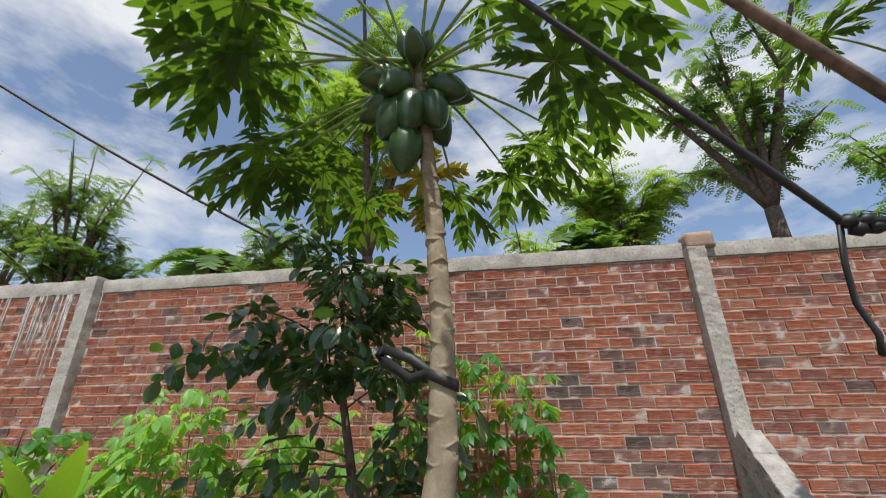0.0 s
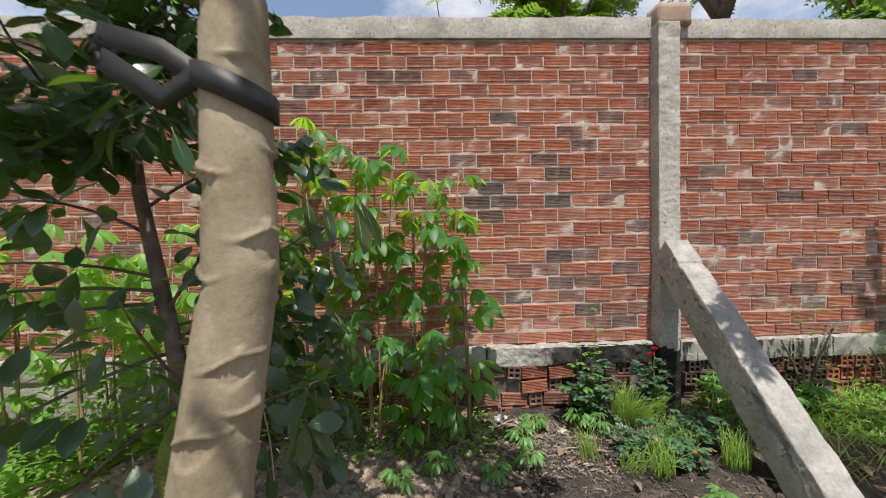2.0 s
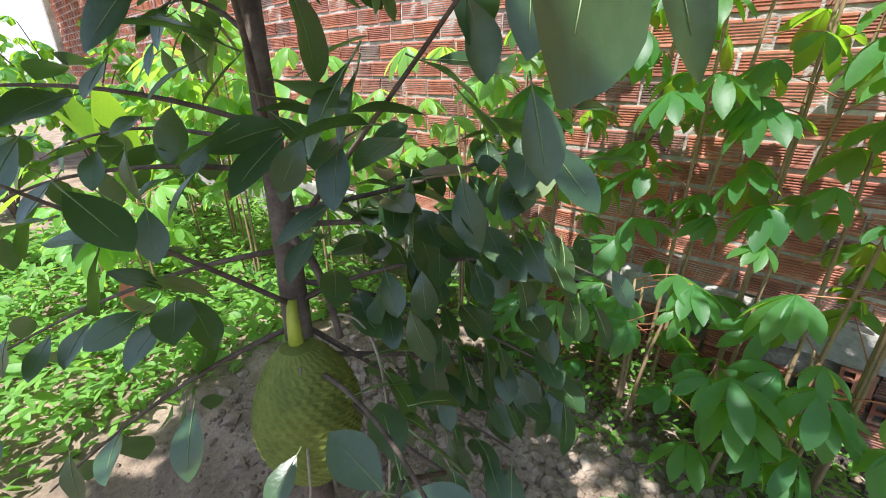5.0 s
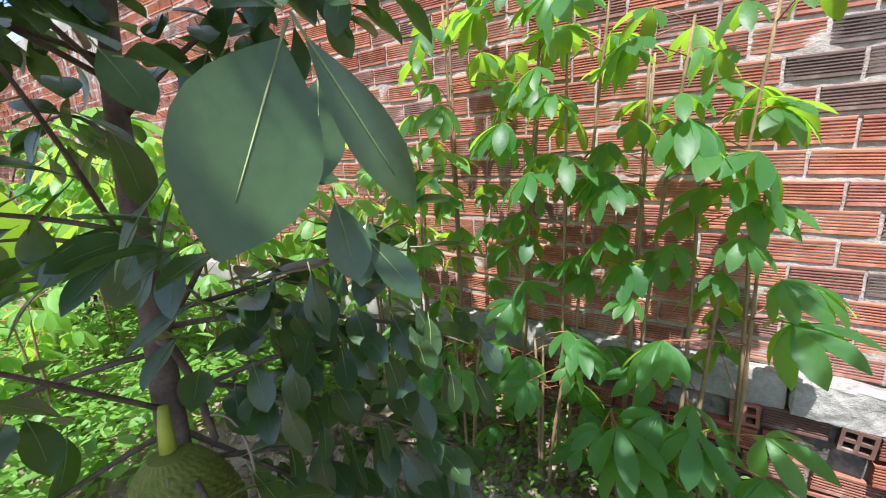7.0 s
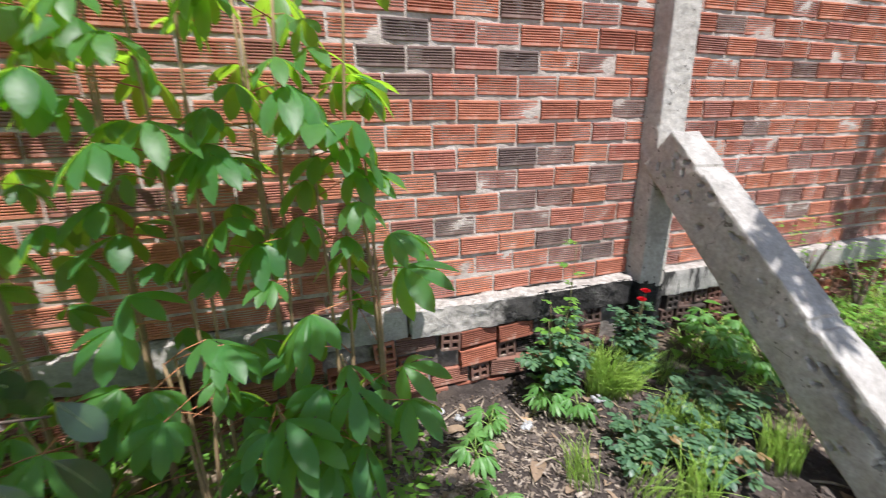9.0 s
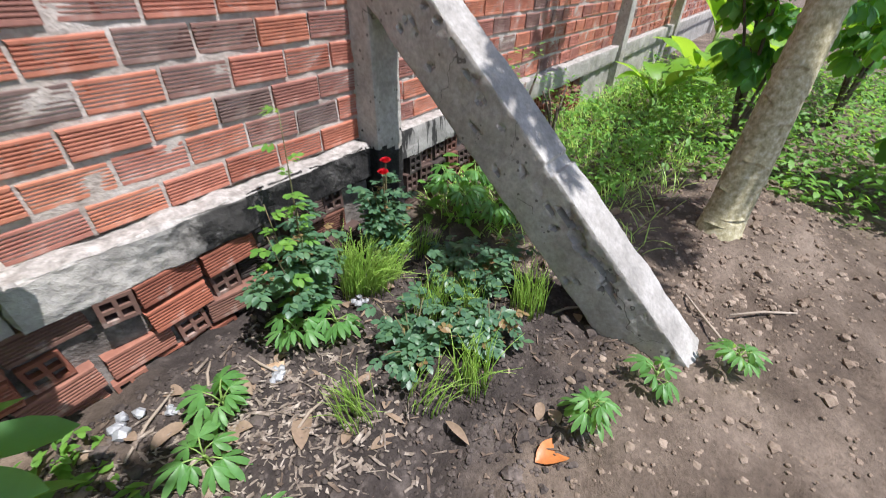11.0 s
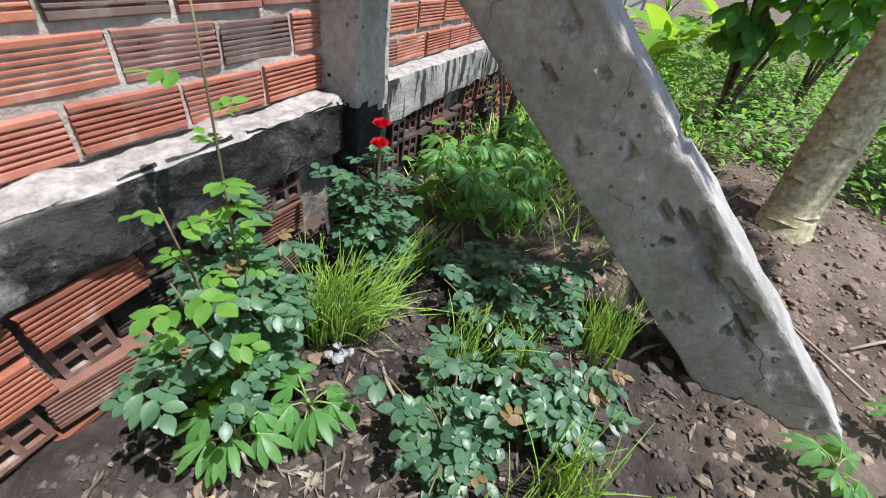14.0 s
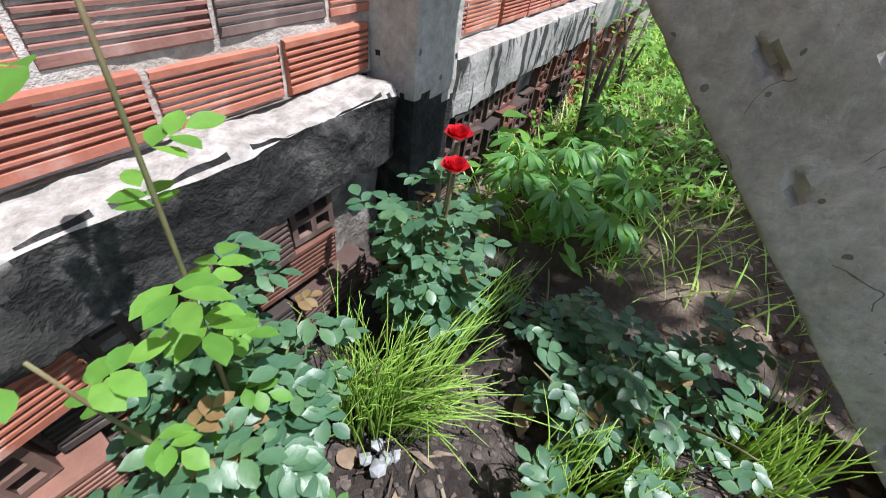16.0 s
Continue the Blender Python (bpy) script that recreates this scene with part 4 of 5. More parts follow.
def jackfruit_body(name, long, wide, seed, bumps=True):
    """Oblong fruit covered with blunt close-set spikes."""
    v, f, rings, sides = [], [], 46, 60
    for k in range(rings + 1):
        s = k / rings
        r = wide / 2 * max(0.02, math.sin(math.pi * (0.04 + 0.93 * s)) ** 0.55)
        for j in range(sides):
            a = 2 * math.pi * (j + 0.5 * (k % 2)) / sides
            q = 1 + (0.028 if (j + (k % 4 > 1)) % 2 and k % 2 else -0.012) + 0.05 * noise.noise(Vector((math.cos(a), math.sin(a), s * 3 + seed)))
            v.append((r * q * math.cos(a), r * q * math.sin(a), -long * s))
    f = [(k * sides + j, k * sides + (j + 1) % sides, (k + 1) * sides + (j + 1) % sides, (k + 1) * sides + j) for k in range(rings) for j in range(sides)]
    f += [tuple(range(sides)), tuple(rings * sides + j for j in range(sides))[::-1]]
    return mesh_of(name, v, f, M_JACKSKIN, False)


def jackfruit_tree():
    rng = random.Random(21)
    tree = thing("jackfruit_tree", "young jackfruit tree with glossy dark leaves and one hanging fruit", "jackfruit tree")
    s = Soup()
    tube(s, [(-2.95, -1.83, -0.1), (-2.97, -1.82, 0.4), (-3.015, -1.79, 0.78), (-3.07, -1.76, 1.02), (-3.17, -1.715, 1.42), (-3.24, -1.68, 1.68), (-3.30, -1.62, 2.0), (-3.33, -1.6, 2.5)],
         [0.046, 0.042, 0.037, 0.034, 0.030, 0.027, 0.022, 0.011], 12)
    part("trunk", s.mesh("trunk", M_BARK, True), tree)
    for foot, elbow, end, count in TWIGS:
        line = bezier(foot, elbow, end, 10)
        s = Soup()
        tube(s, line, [0.0085 - 0.0006 * k for k in range(11)], 6)
        branch = part("branch", s.mesh("branch", M_BRANCH, True), tree)
        count = int(count * (3.0 if foot[2] > 1.5 else 2.2))
        for k in range(count):
            t = 0.22 + 0.78 * (k + rng.random()) / count
            i = min(int(t * 10), 9)
            p = line[i].lerp(line[i + 1], t * 10 - i)
            d = (line[i + 1] - line[i]).normalized()
            side = d.cross(Vector((0, 0, 1))).normalized() * (1 if k % 2 else -1)
            p = p + side * rng.uniform(0.0, 0.10) + Vector((rng.uniform(-0.05, 0.05), rng.uniform(-0.05, 0.05), rng.uniform(-0.12, 0.08)))
            way = d * rng.uniform(-0.1, 0.8) + side * rng.uniform(0.3, 1.0) + Vector((0, 0, rng.uniform(-1.1, 0.15)))
            tip = p + way.normalized() * 0.15
            if (tip.x > -2.36 and tip.y < -1.6) or p.x > -2.2 or (Vector((tip.x + 2.05, tip.y + 2.25, tip.z - 1.45))).length < 0.42:
                continue
            # the fruit hangs free on the side of the path
            gap = tip - Vector((-2.95, -1.82, 0.56))
            out = Vector((0.84, -0.44, 0.85)).normalized()
            if gap.dot(out) > 0 and (gap - out * gap.dot(out)).length < 0.21:
                continue
            part("leaf", JACK[rng.randrange(6)], branch, "", aim(p, way, (rng.uniform(-0.4, 0.4), rng.uniform(-0.4, 0.4), 1), rng.uniform(0.55, 0.98), rng.uniform(-0.5, 0.5)))
    for foot, tip, wide in HERO:
        d = Vector(tip) - Vector(foot)
        me = oval_mesh("large_leaf", L_JACK, M_VEIN, int(wide * 1000), d.length, wide, 0.12)
        to_path = Vector((-1.3, -2.35, 1.52)) - Vector(foot)
        part("leaf", me, tree, "large glossy dark green leaf", aim(foot, d, to_path.normalized()))
    for foot, tip in PALE:
        d = Vector(tip) - Vector(foot)
        part("leaf", JACK_PALE, tree, "leaf turned to show its pale underside", aim(foot, d, Vector((-2.15, -2.2, 1.6)) - Vector(foot), 0.95))
    part("leaf", JACK_DRY, tree, "withered orange leaf", aim((-3.80, -1.98, 0.80), (0.10, -0.06, -0.12), (0.5, -0.5, 0.6), 1.1))
    s = Soup()
    tube(s, bezier((-3.055, -1.765, 1.04), (-2.93, -1.76, 1.06), (-2.88, -1.75, 0.80), 10), [0.013 - 0.0004 * k for k in range(11)], 8)
    part("branch", s.mesh("branch", M_BARK, True), tree)
    s = Soup()
    tube(s, bezier((-2.90, -1.75, 0.86), (-2.72, -1.70, 0.95), (-2.66, -1.80, 0.45), 12), [0.0035] * 13, 5)
    part("twig", s.mesh("twig", M_TWIG, True), tree, "thin bare drooping twig")
    s = Soup()
    tube(s, [(-2.90, -1.86, 0.76), (-2.80, -1.93, 0.48), (-2.80, -1.98, 0.22)], [0.004, 0.0035, 0.003], 5)
    part("twig", s.mesh("twig", M_TWIG, True), tree, "thin bare drooping twig")
    s = Soup()
    tube(s, [(-2.52, -1.75, 0.60), (-2.50, -1.90, 0.74), (-2.47, -1.95, 0.745)], [0.005, 0.005, 0.004], 6)
    tube(s, bezier((-2.99, -1.80, 0.70), (-2.75, -1.72, 0.52), (-2.52, -1.75, 0.60), 8), [0.006] * 9, 6)
    part("branch", s.mesh("branch", M_BARK, True), tree)
    s = Soup()
    tube(s, [(-3.01, -1.80, 0.885), (-3.0, -1.81, 0.83), (-2.98, -1.82, 0.765)], [0.013, 0.017, 0.021], 9)
    part("stalk", s.mesh("stalk", M_JACKSTALK, True), tree, "yellow-green fruit stalk")
    part("fruit", jackfruit_body("fruit", 0.44, 0.29, 4), tree, "large green spiky jackfruit", pose(-2.965, -1.825, 0.775, 0, -4, 0))
    return tree


jackfruit_tree()

# black rubber strap that ties the sapling to the papaya trunk
M_RUBBER = plain("black_rubber", [(0.012, 0.012, 0.013), (0.025, 0.024, 0.024)], 9, 0.55, 0.3, 40, 0.003, 0.4, 0.3)


def ribbon(soup, pts, width, thick, up):
    """A flat strap along points."""
    pts, up = [Vector(p) for p in pts], Vector(up)
    v, f = [], []
    for k, p in enumerate(pts):
        d = (pts[min(k + 1, len(pts) - 1)] - pts[max(k - 1, 0)]).normalized()
        n = d.cross(up).normalized()
        w = n.cross(d).normalized()
        v += [p + w * width / 2 + n * thick / 2, p - w * width / 2 + n * thick / 2, p - w * width / 2 - n * thick / 2, p + w * width / 2 - n * thick / 2]
    for k in range(len(pts) - 1):
        a = 4 * k
        f += [(a + i, a + (i + 1) % 4, a + 4 + (i + 1) % 4, a + 4 + i) for i in range(4)]
    f += [(0, 3, 2, 1), tuple(4 * (len(pts) - 1) + i for i in range(4))]
    soup.add(v, f)


def tie_strap():
    s = Soup()
    ring = []
    for k in range(15):
        a = radians(150 - 300 * k / 14)
        ring.append((-2.352 + 0.071 * math.cos(a - 0.4), -2.71 + 0.071 * math.sin(a - 0.4), 1.735 - 0.03 * math.cos(a - 0.4)))
    ribbon(s, [(-2.67, -2.62, 1.895), (-2.52, -2.66, 1.84)] + ring + [(-2.52, -2.66, 1.745), (-2.665, -2.62, 1.845)], 0.046, 0.007, (0, 0, 1))
    ribbon(s, [(-2.66, -2.62, 1.90), (-2.70, -2.57, 1.87), (-2.67, -2.62, 1.83)], 0.05, 0.008, (0, 0, 1))
    thing("tie_strap", "black rubber strap tied round the papaya trunk", "strap", data=s.mesh("tie_strap", M_RUBBER, True))


tie_strap()


# ---- cassava ----
CASSAVA = [palmate_mesh("cassava_leaf", L_CASSAVA, M_RED_STEM, s, 5 + s % 3, 0.20, 0.062, 0.17 + 0.04 * (s % 3)) for s in range(6)]

# Cassava leaf again, its green lightened to stand in for full sun.
L_CASSAVA_SUNLIT = leaf_mat("sunlit_cassava_leaf", [(0.10, 0.24, 0.06), (0.15, 0.32, 0.075), (0.21, 0.38, 0.09)], 0.42, 0.5, (0.50, 0.80, 0.08), 0.4, False)
CASSAVA_SUNLIT = [palmate_mesh("sunlit_cassava_leaf", L_CASSAVA_SUNLIT, M_RED_STEM, 40 + s, 5 + s % 3, 0.20, 0.062, 0.17 + 0.04 * (s % 3)) for s in range(6)]


def cassava(x, y, high, seed, leaves, lean=(0, 0), low=0.25, pick=CASSAVA, label="cassava plant with drooping hand-shaped green leaves"):
    rng = random.Random(seed)
    z0 = ground_height(x, y) - 0.03
    plant = thing("cassava_plant", label, "cassava", pose(x, y, z0), group="cassava plants")
    stems = rng.choice((2, 3))
    for q in range(stems):
        a = rng.uniform(0, 6.28)
        h = high * rng.uniform(0.82, 1.0)
        end = Vector((lean[0] * h + math.cos(a) * 0.10, lean[1] * h + math.sin(a) * 0.07, h))
        line = bezier((math.cos(a) * 0.03, math.sin(a) * 0.03, 0), (end.x * 0.3, end.y * 0.3, h * 0.5), end, 10)
        s = Soup()
        tube(s, line, [0.0085 - 0.0004 * k + (0.0012 if k % 2 else 0) for k in range(11)], 7)
        part("stem", s.mesh("stem", M_CANE, True), plant)
        for k in range(leaves // stems):
            t = low + (1 - low) * ((k + rng.random()) / (leaves // stems)) ** 0.5
            t = min(t, 0.999)
            i = min(int(t * 10), 9)
            p = line[i].lerp(line[i + 1], t * 10 - i)
            w = rng.uniform(0, 6.28)
            way = Vector((math.cos(w), math.sin(w) - 0.25, rng.uniform(-0.25, 0.5)))
            if y + p.y + way.y * 0.2 > -0.06:
                way.y = -abs(way.y)
            part("leaf", pick[rng.randrange(6)], plant, "", aim(p, way, (0, 0, 1), rng.uniform(0.6, 1.12), rng.uniform(-0.5, 0.5)))
    return plant


for k, (x, y, h, n) in enumerate(((-2.88, -0.45, 2.40, 28), (-2.62, -0.38, 2.28, 28), (-2.36, -0.45, 2.16, 28), (-2.10, -0.40, 2.10, 28), (-1.86, -0.43, 2.12, 32),
                                  (-1.68, -0.48, 1.45, 12), (-2.40, -0.62, 0.80, 14), (-2.05, -0.66, 0.62, 14), (-1.80, -0.60, 0.70, 12), (-2.75, -0.66, 0.75, 14))):
    cassava(x, y, h, 100 + k, int(n * (0.85 if h > 1.2 else 1.0)), (0.02, -0.02), 0.2)
# Same cassava further left, with the sunlight put into the leaf colour.
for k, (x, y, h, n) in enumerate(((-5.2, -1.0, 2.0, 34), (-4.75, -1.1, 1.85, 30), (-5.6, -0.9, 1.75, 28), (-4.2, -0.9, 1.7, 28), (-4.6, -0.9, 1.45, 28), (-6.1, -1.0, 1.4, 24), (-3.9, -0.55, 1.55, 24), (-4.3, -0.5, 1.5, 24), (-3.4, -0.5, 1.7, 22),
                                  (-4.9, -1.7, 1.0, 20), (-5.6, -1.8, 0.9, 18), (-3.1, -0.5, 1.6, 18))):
    cassava(x, y, h, 140 + k, n, (0, -0.02), 0.3, CASSAVA_SUNLIT, "cassava plant with hand-shaped leaves, sunlight put into their lighter green")

# ---- the planting bed: roses, chives, seedlings ----
M_ROSE_STEM = plain("rose_cane", [(0.10, 0.13, 0.05), (0.16, 0.15, 0.07), (0.17, 0.09, 0.06)], 10, 0.6, 0.3, 60, 0.002, 0.3, 0.3)
M_PETAL = leaf_mat("red_petal", [(0.42, 0.008, 0.016), (0.55, 0.012, 0.022)], 0.5, 0.25, (0.8, 0.02, 0.03), 0.3)


def rose_sprig(soup, base, way, size, rng):
    """A rose leaf: five toothed leaflets on one stalk."""
    way = way.normalized()
    side = way.cross(Vector((0, 0, 1)))
    side = side.normalized() if side.length > 1e-3 else Vector((1, 0, 0))
    for t, sg in ((0.45, -1), (0.45, 1), (0.75, -1), (0.75, 1), (1.0, 0)):
        p = base + way * size * t
        d = way * (0.6 if sg else 1.0) + side * sg * 0.9 + Vector((0, 0, rng.uniform(-0.25, 0.1)))
        blade(soup, p, d, (rng.uniform(-0.3, 0.3), rng.uniform(-0.3, 0.3), 1), size * rng.uniform(0.52, 0.7), size * rng.uniform(0.34, 0.42), 4, 0.5, rng.uniform(0.1, 0.5), 0.2)


def rose(x, y, high, spread, sprigs, seed, label, young=0.08, flowers=(), shoots=()):
    rng = random.Random(seed)
    z0 = ground_height(x, y) - 0.02
    plant = thing("rose_bush", label, "rose bush", pose(x, y, z0), group="rose bushes")
    old, new_leaves, bright = Soup(), Soup(), Soup()
    lines = []
    for k in range(9):
        a = rng.uniform(0, 6.28)
        r = spread * rng.uniform(0.3, 1.0)
        end = Vector((math.cos(a) * r, math.sin(a) * r, high * rng.uniform(0.55, 1.0)))
        if y + end.y > -0.13:
            end.y = -0.13 - y
        lines.append(bezier((0, 0, 0), (end.x * 0.3, end.y * 0.3, end.z * 0.7), end, 8))
    for end in shoots:
        lines.append(bezier((0, 0, 0), (end[0] * 0.6, end[1] * 0.6, end[2] * 0.4), end, 8))
    for line in lines:
        canes = Soup()
        tube(canes, line, [0.005 - 0.0004 * k for k in range(9)], 5)
        part("cane", canes.mesh("cane", M_ROSE_STEM, True), plant)
    for k in range(sprigs):
        shoot = shoots and k % 9 == 0
        line = lines[-1 - (k // 9) % len(shoots)] if shoot else lines[rng.randrange(9)]
        i = rng.randrange(2, 8)
        p = line[i].lerp(line[i + 1], rng.random()) + Vector((rng.uniform(-1, 1), rng.uniform(-1, 1), rng.uniform(-0.6, 0.5))) * (0.012 if shoot else 0.05)
        a = rng.uniform(0, 6.28)
        if y + p.y + math.sin(a) * 0.06 > -0.13:
            a = -abs(a % 3.14)
        fresh = rng.random() < young or (shoot and i > 5)
        rose_sprig(bright if shoot else new_leaves if fresh else old, p, Vector((math.cos(a), math.sin(a), rng.uniform(-0.2, 0.5))), rng.uniform(0.045, 0.072) * (1.0 if shoot else 0.75 if fresh else 1), rng)
    tagged(part("foliage", old.mesh("foliage", L_ROSE, True), plant), kind="stuff")
    if new_leaves.v:
        tagged(part("young_foliage", new_leaves.mesh("young_foliage", L_ROSE_NEW, True), plant, "bronze young leaves"), kind="stuff")
    if bright.v:
        tagged(part("shoot_foliage", bright.mesh("shoot_foliage", L_WEED, True), plant, "pale green leaves on long shoots"), kind="stuff")
    for fx, fy, fz in flowers:
        s = Soup()
        for ring, (n, r, up) in enumerate(((5, 0.030, 0.35), (6, 0.024, 0.8), (5, 0.018, 1.4), (4, 0.012, 2.2))):
            for k in range(n):
                a = 6.283 * k / n + ring * 0.5
                blade(s, (fx, fy, fz), (math.cos(a), math.sin(a), up), (-math.cos(a), -math.sin(a), 1), 0.034 - 0.002 * ring, 0.036 - 0.005 * ring, 4, 0.6, -0.5, 0.35)
        part("flower", s.mesh("flower", M_PETAL, True), plant, "bright red double rose")
        c = Soup()
        tube(c, bezier((0, 0, 0.1), (fx * 0.5, fy * 0.5, fz * 0.6), (fx, fy, fz - 0.004), 8), [0.004] * 9, 5)
        part("flower_stem", c.mesh("flower_stem", M_ROSE_STEM, True), plant)
    return plant


rose(-0.68, -0.28, 0.50, 0.24, 330, 1, "dense rose bush with small dark leaves against the footing", 0.05, (), ((0.03, -0.05, 0.95), (-0.17, -0.14, 0.58), (-0.10, -0.04, 0.64)))
rose(-0.20, -0.33, 0.56, 0.085, 190, 2, "narrow rose bush carrying two red flowers", 0.05, ((-0.02, -0.035, 0.565), (0.025, -0.01, 0.60)))
rose(-0.60, -0.84, 0.26, 0.21, 95, 3, "low spreading rose bush with pale green leaves", 0.12)
rose(-0.13, -0.86, 0.30, 0.22, 115, 4, "low dark rose bush beside the concrete prop", 0.10)
rose(-0.22, -0.76, 0.22, 0.15, 55, 5, "low rose bush with some bronze young leaves", 0.22)
rose(-0.02, -0.60, 0.20, 0.13, 34, 6, "low dark rose bush beside the concrete prop", 0.04)


rose(-0.40, -1.08, 0.21, 0.19, 85, 8, "low rose bush with fresh green leaves at the bed's edge", 0.16)


def grass_clump(x, y, high, spread, count, seed, label, lean=(0, 0)):
    """Thin upright blades from one root, some flopping over."""
    rng, s = random.Random(seed), Soup()
    for k in range(count):
        a, r = rng.uniform(0, 6.28), rng.random() ** 0.7
        base = Vector((math.cos(a) * r * spread * 0.5, math.sin(a) * r * spread * 0.5, 0))
        b = rng.uniform(0, 6.28)
        l = high * rng.uniform(0.65, 1.2)
        flop = rng.uniform(0.05, 0.28) if rng.random() < 0.84 else rng.uniform(0.4, 0.8)
        tip = base + Vector((math.cos(b) * flop * l + lean[0] * l, math.sin(b) * flop * l + lean[1] * l, l * (1.0 - 0.55 * flop * flop)))
        mid = base + Vector((lean[0] * 0.2, lean[1] * 0.2, 1)) * l * 0.6
        tube(s, bezier(base, mid, tip, 5), [0.0022, 0.0022, 0.0021, 0.0018, 0.0013, 0.0005], 3)
    ob = thing("chive_clump", label, "chives", pose(x, y, ground_height(x, y) - 0.01), group="chive clumps")
    tagged(part("tuft", s.mesh("tuft", L_GRASS, True), ob), kind="stuff")


for k, (x, y, h, n, lean) in enumerate(((-0.44, -0.35, 0.32, 170, (0, -0.08)), (-0.40, -0.42, 0.24, 90, (0.1, -0.5)), (-0.30, -0.40, 0.26, 70, (0.5, -0.2)), (-0.92, -0.86, 0.22, 50, (-0.2, 0.1)), (-0.58, -1.12, 0.24, 70, (0.0, 0.0)),
                                        (-0.10, -1.10, 0.23, 90, (0.0, 0.05)), (-0.28, -0.90, 0.22, 90, (-0.1, 0.1)), (-0.38, -0.76, 0.22, 70, (0.05, -0.1)), (-0.72, -1.02, 0.16, 40, (0.3, -0.2)), (-0.02, -0.42, 0.20, 40, (0.2, -0.2)))):
    grass_clump(x, y, h, 0.16, n, 60 + k, "clump of fine yellow-green chives in dark soil", lean)

L_SEEDLING = leaf_mat("seedling_leaf", [(0.07, 0.19, 0.05), (0.11, 0.26, 0.075), (0.16, 0.32, 0.11)], 0.42, 0.4, (0.40, 0.66, 0.08), 0.4, False)
SEED_LEAF = [palmate_mesh("seedling_leaf", L_SEEDLING, M_PETIOLE, 70 + s, 6 + s % 2, 0.085, 0.021, 0.06) for s in range(4)]


def seedling(x, y, high, leaves, seed, label="low leafy seedling with narrow finger leaves in soil"):
    rng = random.Random(seed)
    z0 = ground_height(x, y) - 0.01
    plant = thing("seedling", label, "seedling", pose(x, y, z0), group="seedlings")
    s = Soup()
    tube(s, bezier((0, 0, 0), (0.01, 0, high * 0.5), (0.0, 0.0, high)), [0.005] * 9, 5)
    part("stem", s.mesh("stem", M_PETIOLE, True), plant)
    for k in range(leaves):
        a = 6.283 * k / leaves + rng.uniform(-0.4, 0.4)
        part("leaf", SEED_LEAF[k % 4], plant, "", aim((0, 0, high * rng.uniform(0.5, 1.0)), (math.cos(a), math.sin(a), rng.uniform(0.1, 0.9)), (0, 0, 1), rng.uniform(0.75, 1.1) * (0.85 if y < -1.3 else 1.15 if x > 0.2 else 1.1)))


for k, (x, y, h, n) in enumerate(((-0.84, -0.42, 0.10, 9), (-0.70, -0.50, 0.11, 7), (-1.20, -0.50, 0.09, 9), (-1.33, -0.62, 0.07, 7), (-0.50, -1.52, 0.12, 10), (-0.22, -1.66, 0.10, 7),
                                  (0.02, -1.88, 0.12, 8), (-1.6, -1.05, 0.10, 7), (-1.95, -0.95, 0.09, 8), (-2.2, -1.1, 0.08, 7), (-1.35, -0.92, 0.08, 6),
                                  (0.34, -0.45, 0.22, 12), (0.55, -0.38, 0.26, 14), (0.8, -0.5, 0.2, 12), (0.42, -0.62, 0.16, 10), (1.1, -0.4, 0.24, 12), (0.35, -0.3, 0.3, 12), (0.65, -0.62, 0.18, 10))):
    seedling(x, y, h, n, 200 + k)


# ---- litter on the soil ----
M_CHIP = plain("wood_chip", [(0.06, 0.045, 0.035), (0.13, 0.095, 0.072), (0.26, 0.20, 0.15)], 12, 0.9, 0.4, 80, 0.002, 0.2, 0.3)
M_CLOD = plain("soil_clod", [(0.036, 0.029, 0.026), (0.075, 0.062, 0.055), (0.16, 0.13, 0.112)], 8, 0.95, 0.9, 60, 0.006, 0.1, 0.4)
M_PALE_CLAY = plain("pale_clay_clod", [(0.15, 0.115, 0.085), (0.25, 0.195, 0.15), (0.36, 0.29, 0.23)], 8, 0.95, 0.9, 60, 0.006, 0.1, 0.4)
M_CLAY = plain("clay_clod", [(0.12, 0.09, 0.066), (0.20, 0.152, 0.115), (0.28, 0.22, 0.17)], 8, 0.95, 0.9, 60, 0.006, 0.1, 0.4)


def lump(soup, p, r, rng):
    """A small broken stone or clod."""
    v = [Vector((sx, sy, sz)).normalized() for sx in (-1, 1) for sy in (-1, 1) for sz in (-1, 1)] + [Vector(d) for d in ((1, 0, 0), (-1, 0, 0), (0, 1, 0), (0, -1, 0), (0, 0, 1), (0, 0, -1))]
    q = [Vector((d.x * rng.uniform(0.7, 1.3), d.y * rng.uniform(0.7, 1.3), d.z * rng.uniform(0.55, 1.0))) * r + p for d in v]
    f = []
    for c, quad in ((8, (4, 5, 7, 6)), (9, (0, 2, 3, 1)), (10, (2, 6, 7, 3)), (11, (0, 1, 5, 4)), (12, (1, 3, 7, 5)), (13, (0, 4, 6, 2))):
        f += [(quad[k], quad[(k + 1) % 4], c) for k in range(4)]
    soup.add(q, f)


def scatter(count, seed, spot, make):
    rng, s = random.Random(seed), Soup()
    for _ in range(count):
        x, y = spot(rng)
        make(s, Vector((x, y, ground_height(x, y))), rng)
    return s


def bed_spot(rng):
    return rng.uniform(-1.9, 0.15), rng.uniform(-1.55, -0.15)


def clay_spot(rng):
    return (rng.uniform(-0.9, 2.6) ,rng.uniform(-2.7, -1.5)) if rng.random() < 0.3 else (rng.uniform(0.15, 2.6), rng.uniform(-2.2, -0.9)) if rng.random() < 0.4 else (rng.uniform(-3.9, -1.4), rng.uniform(-2.2, -0.7))


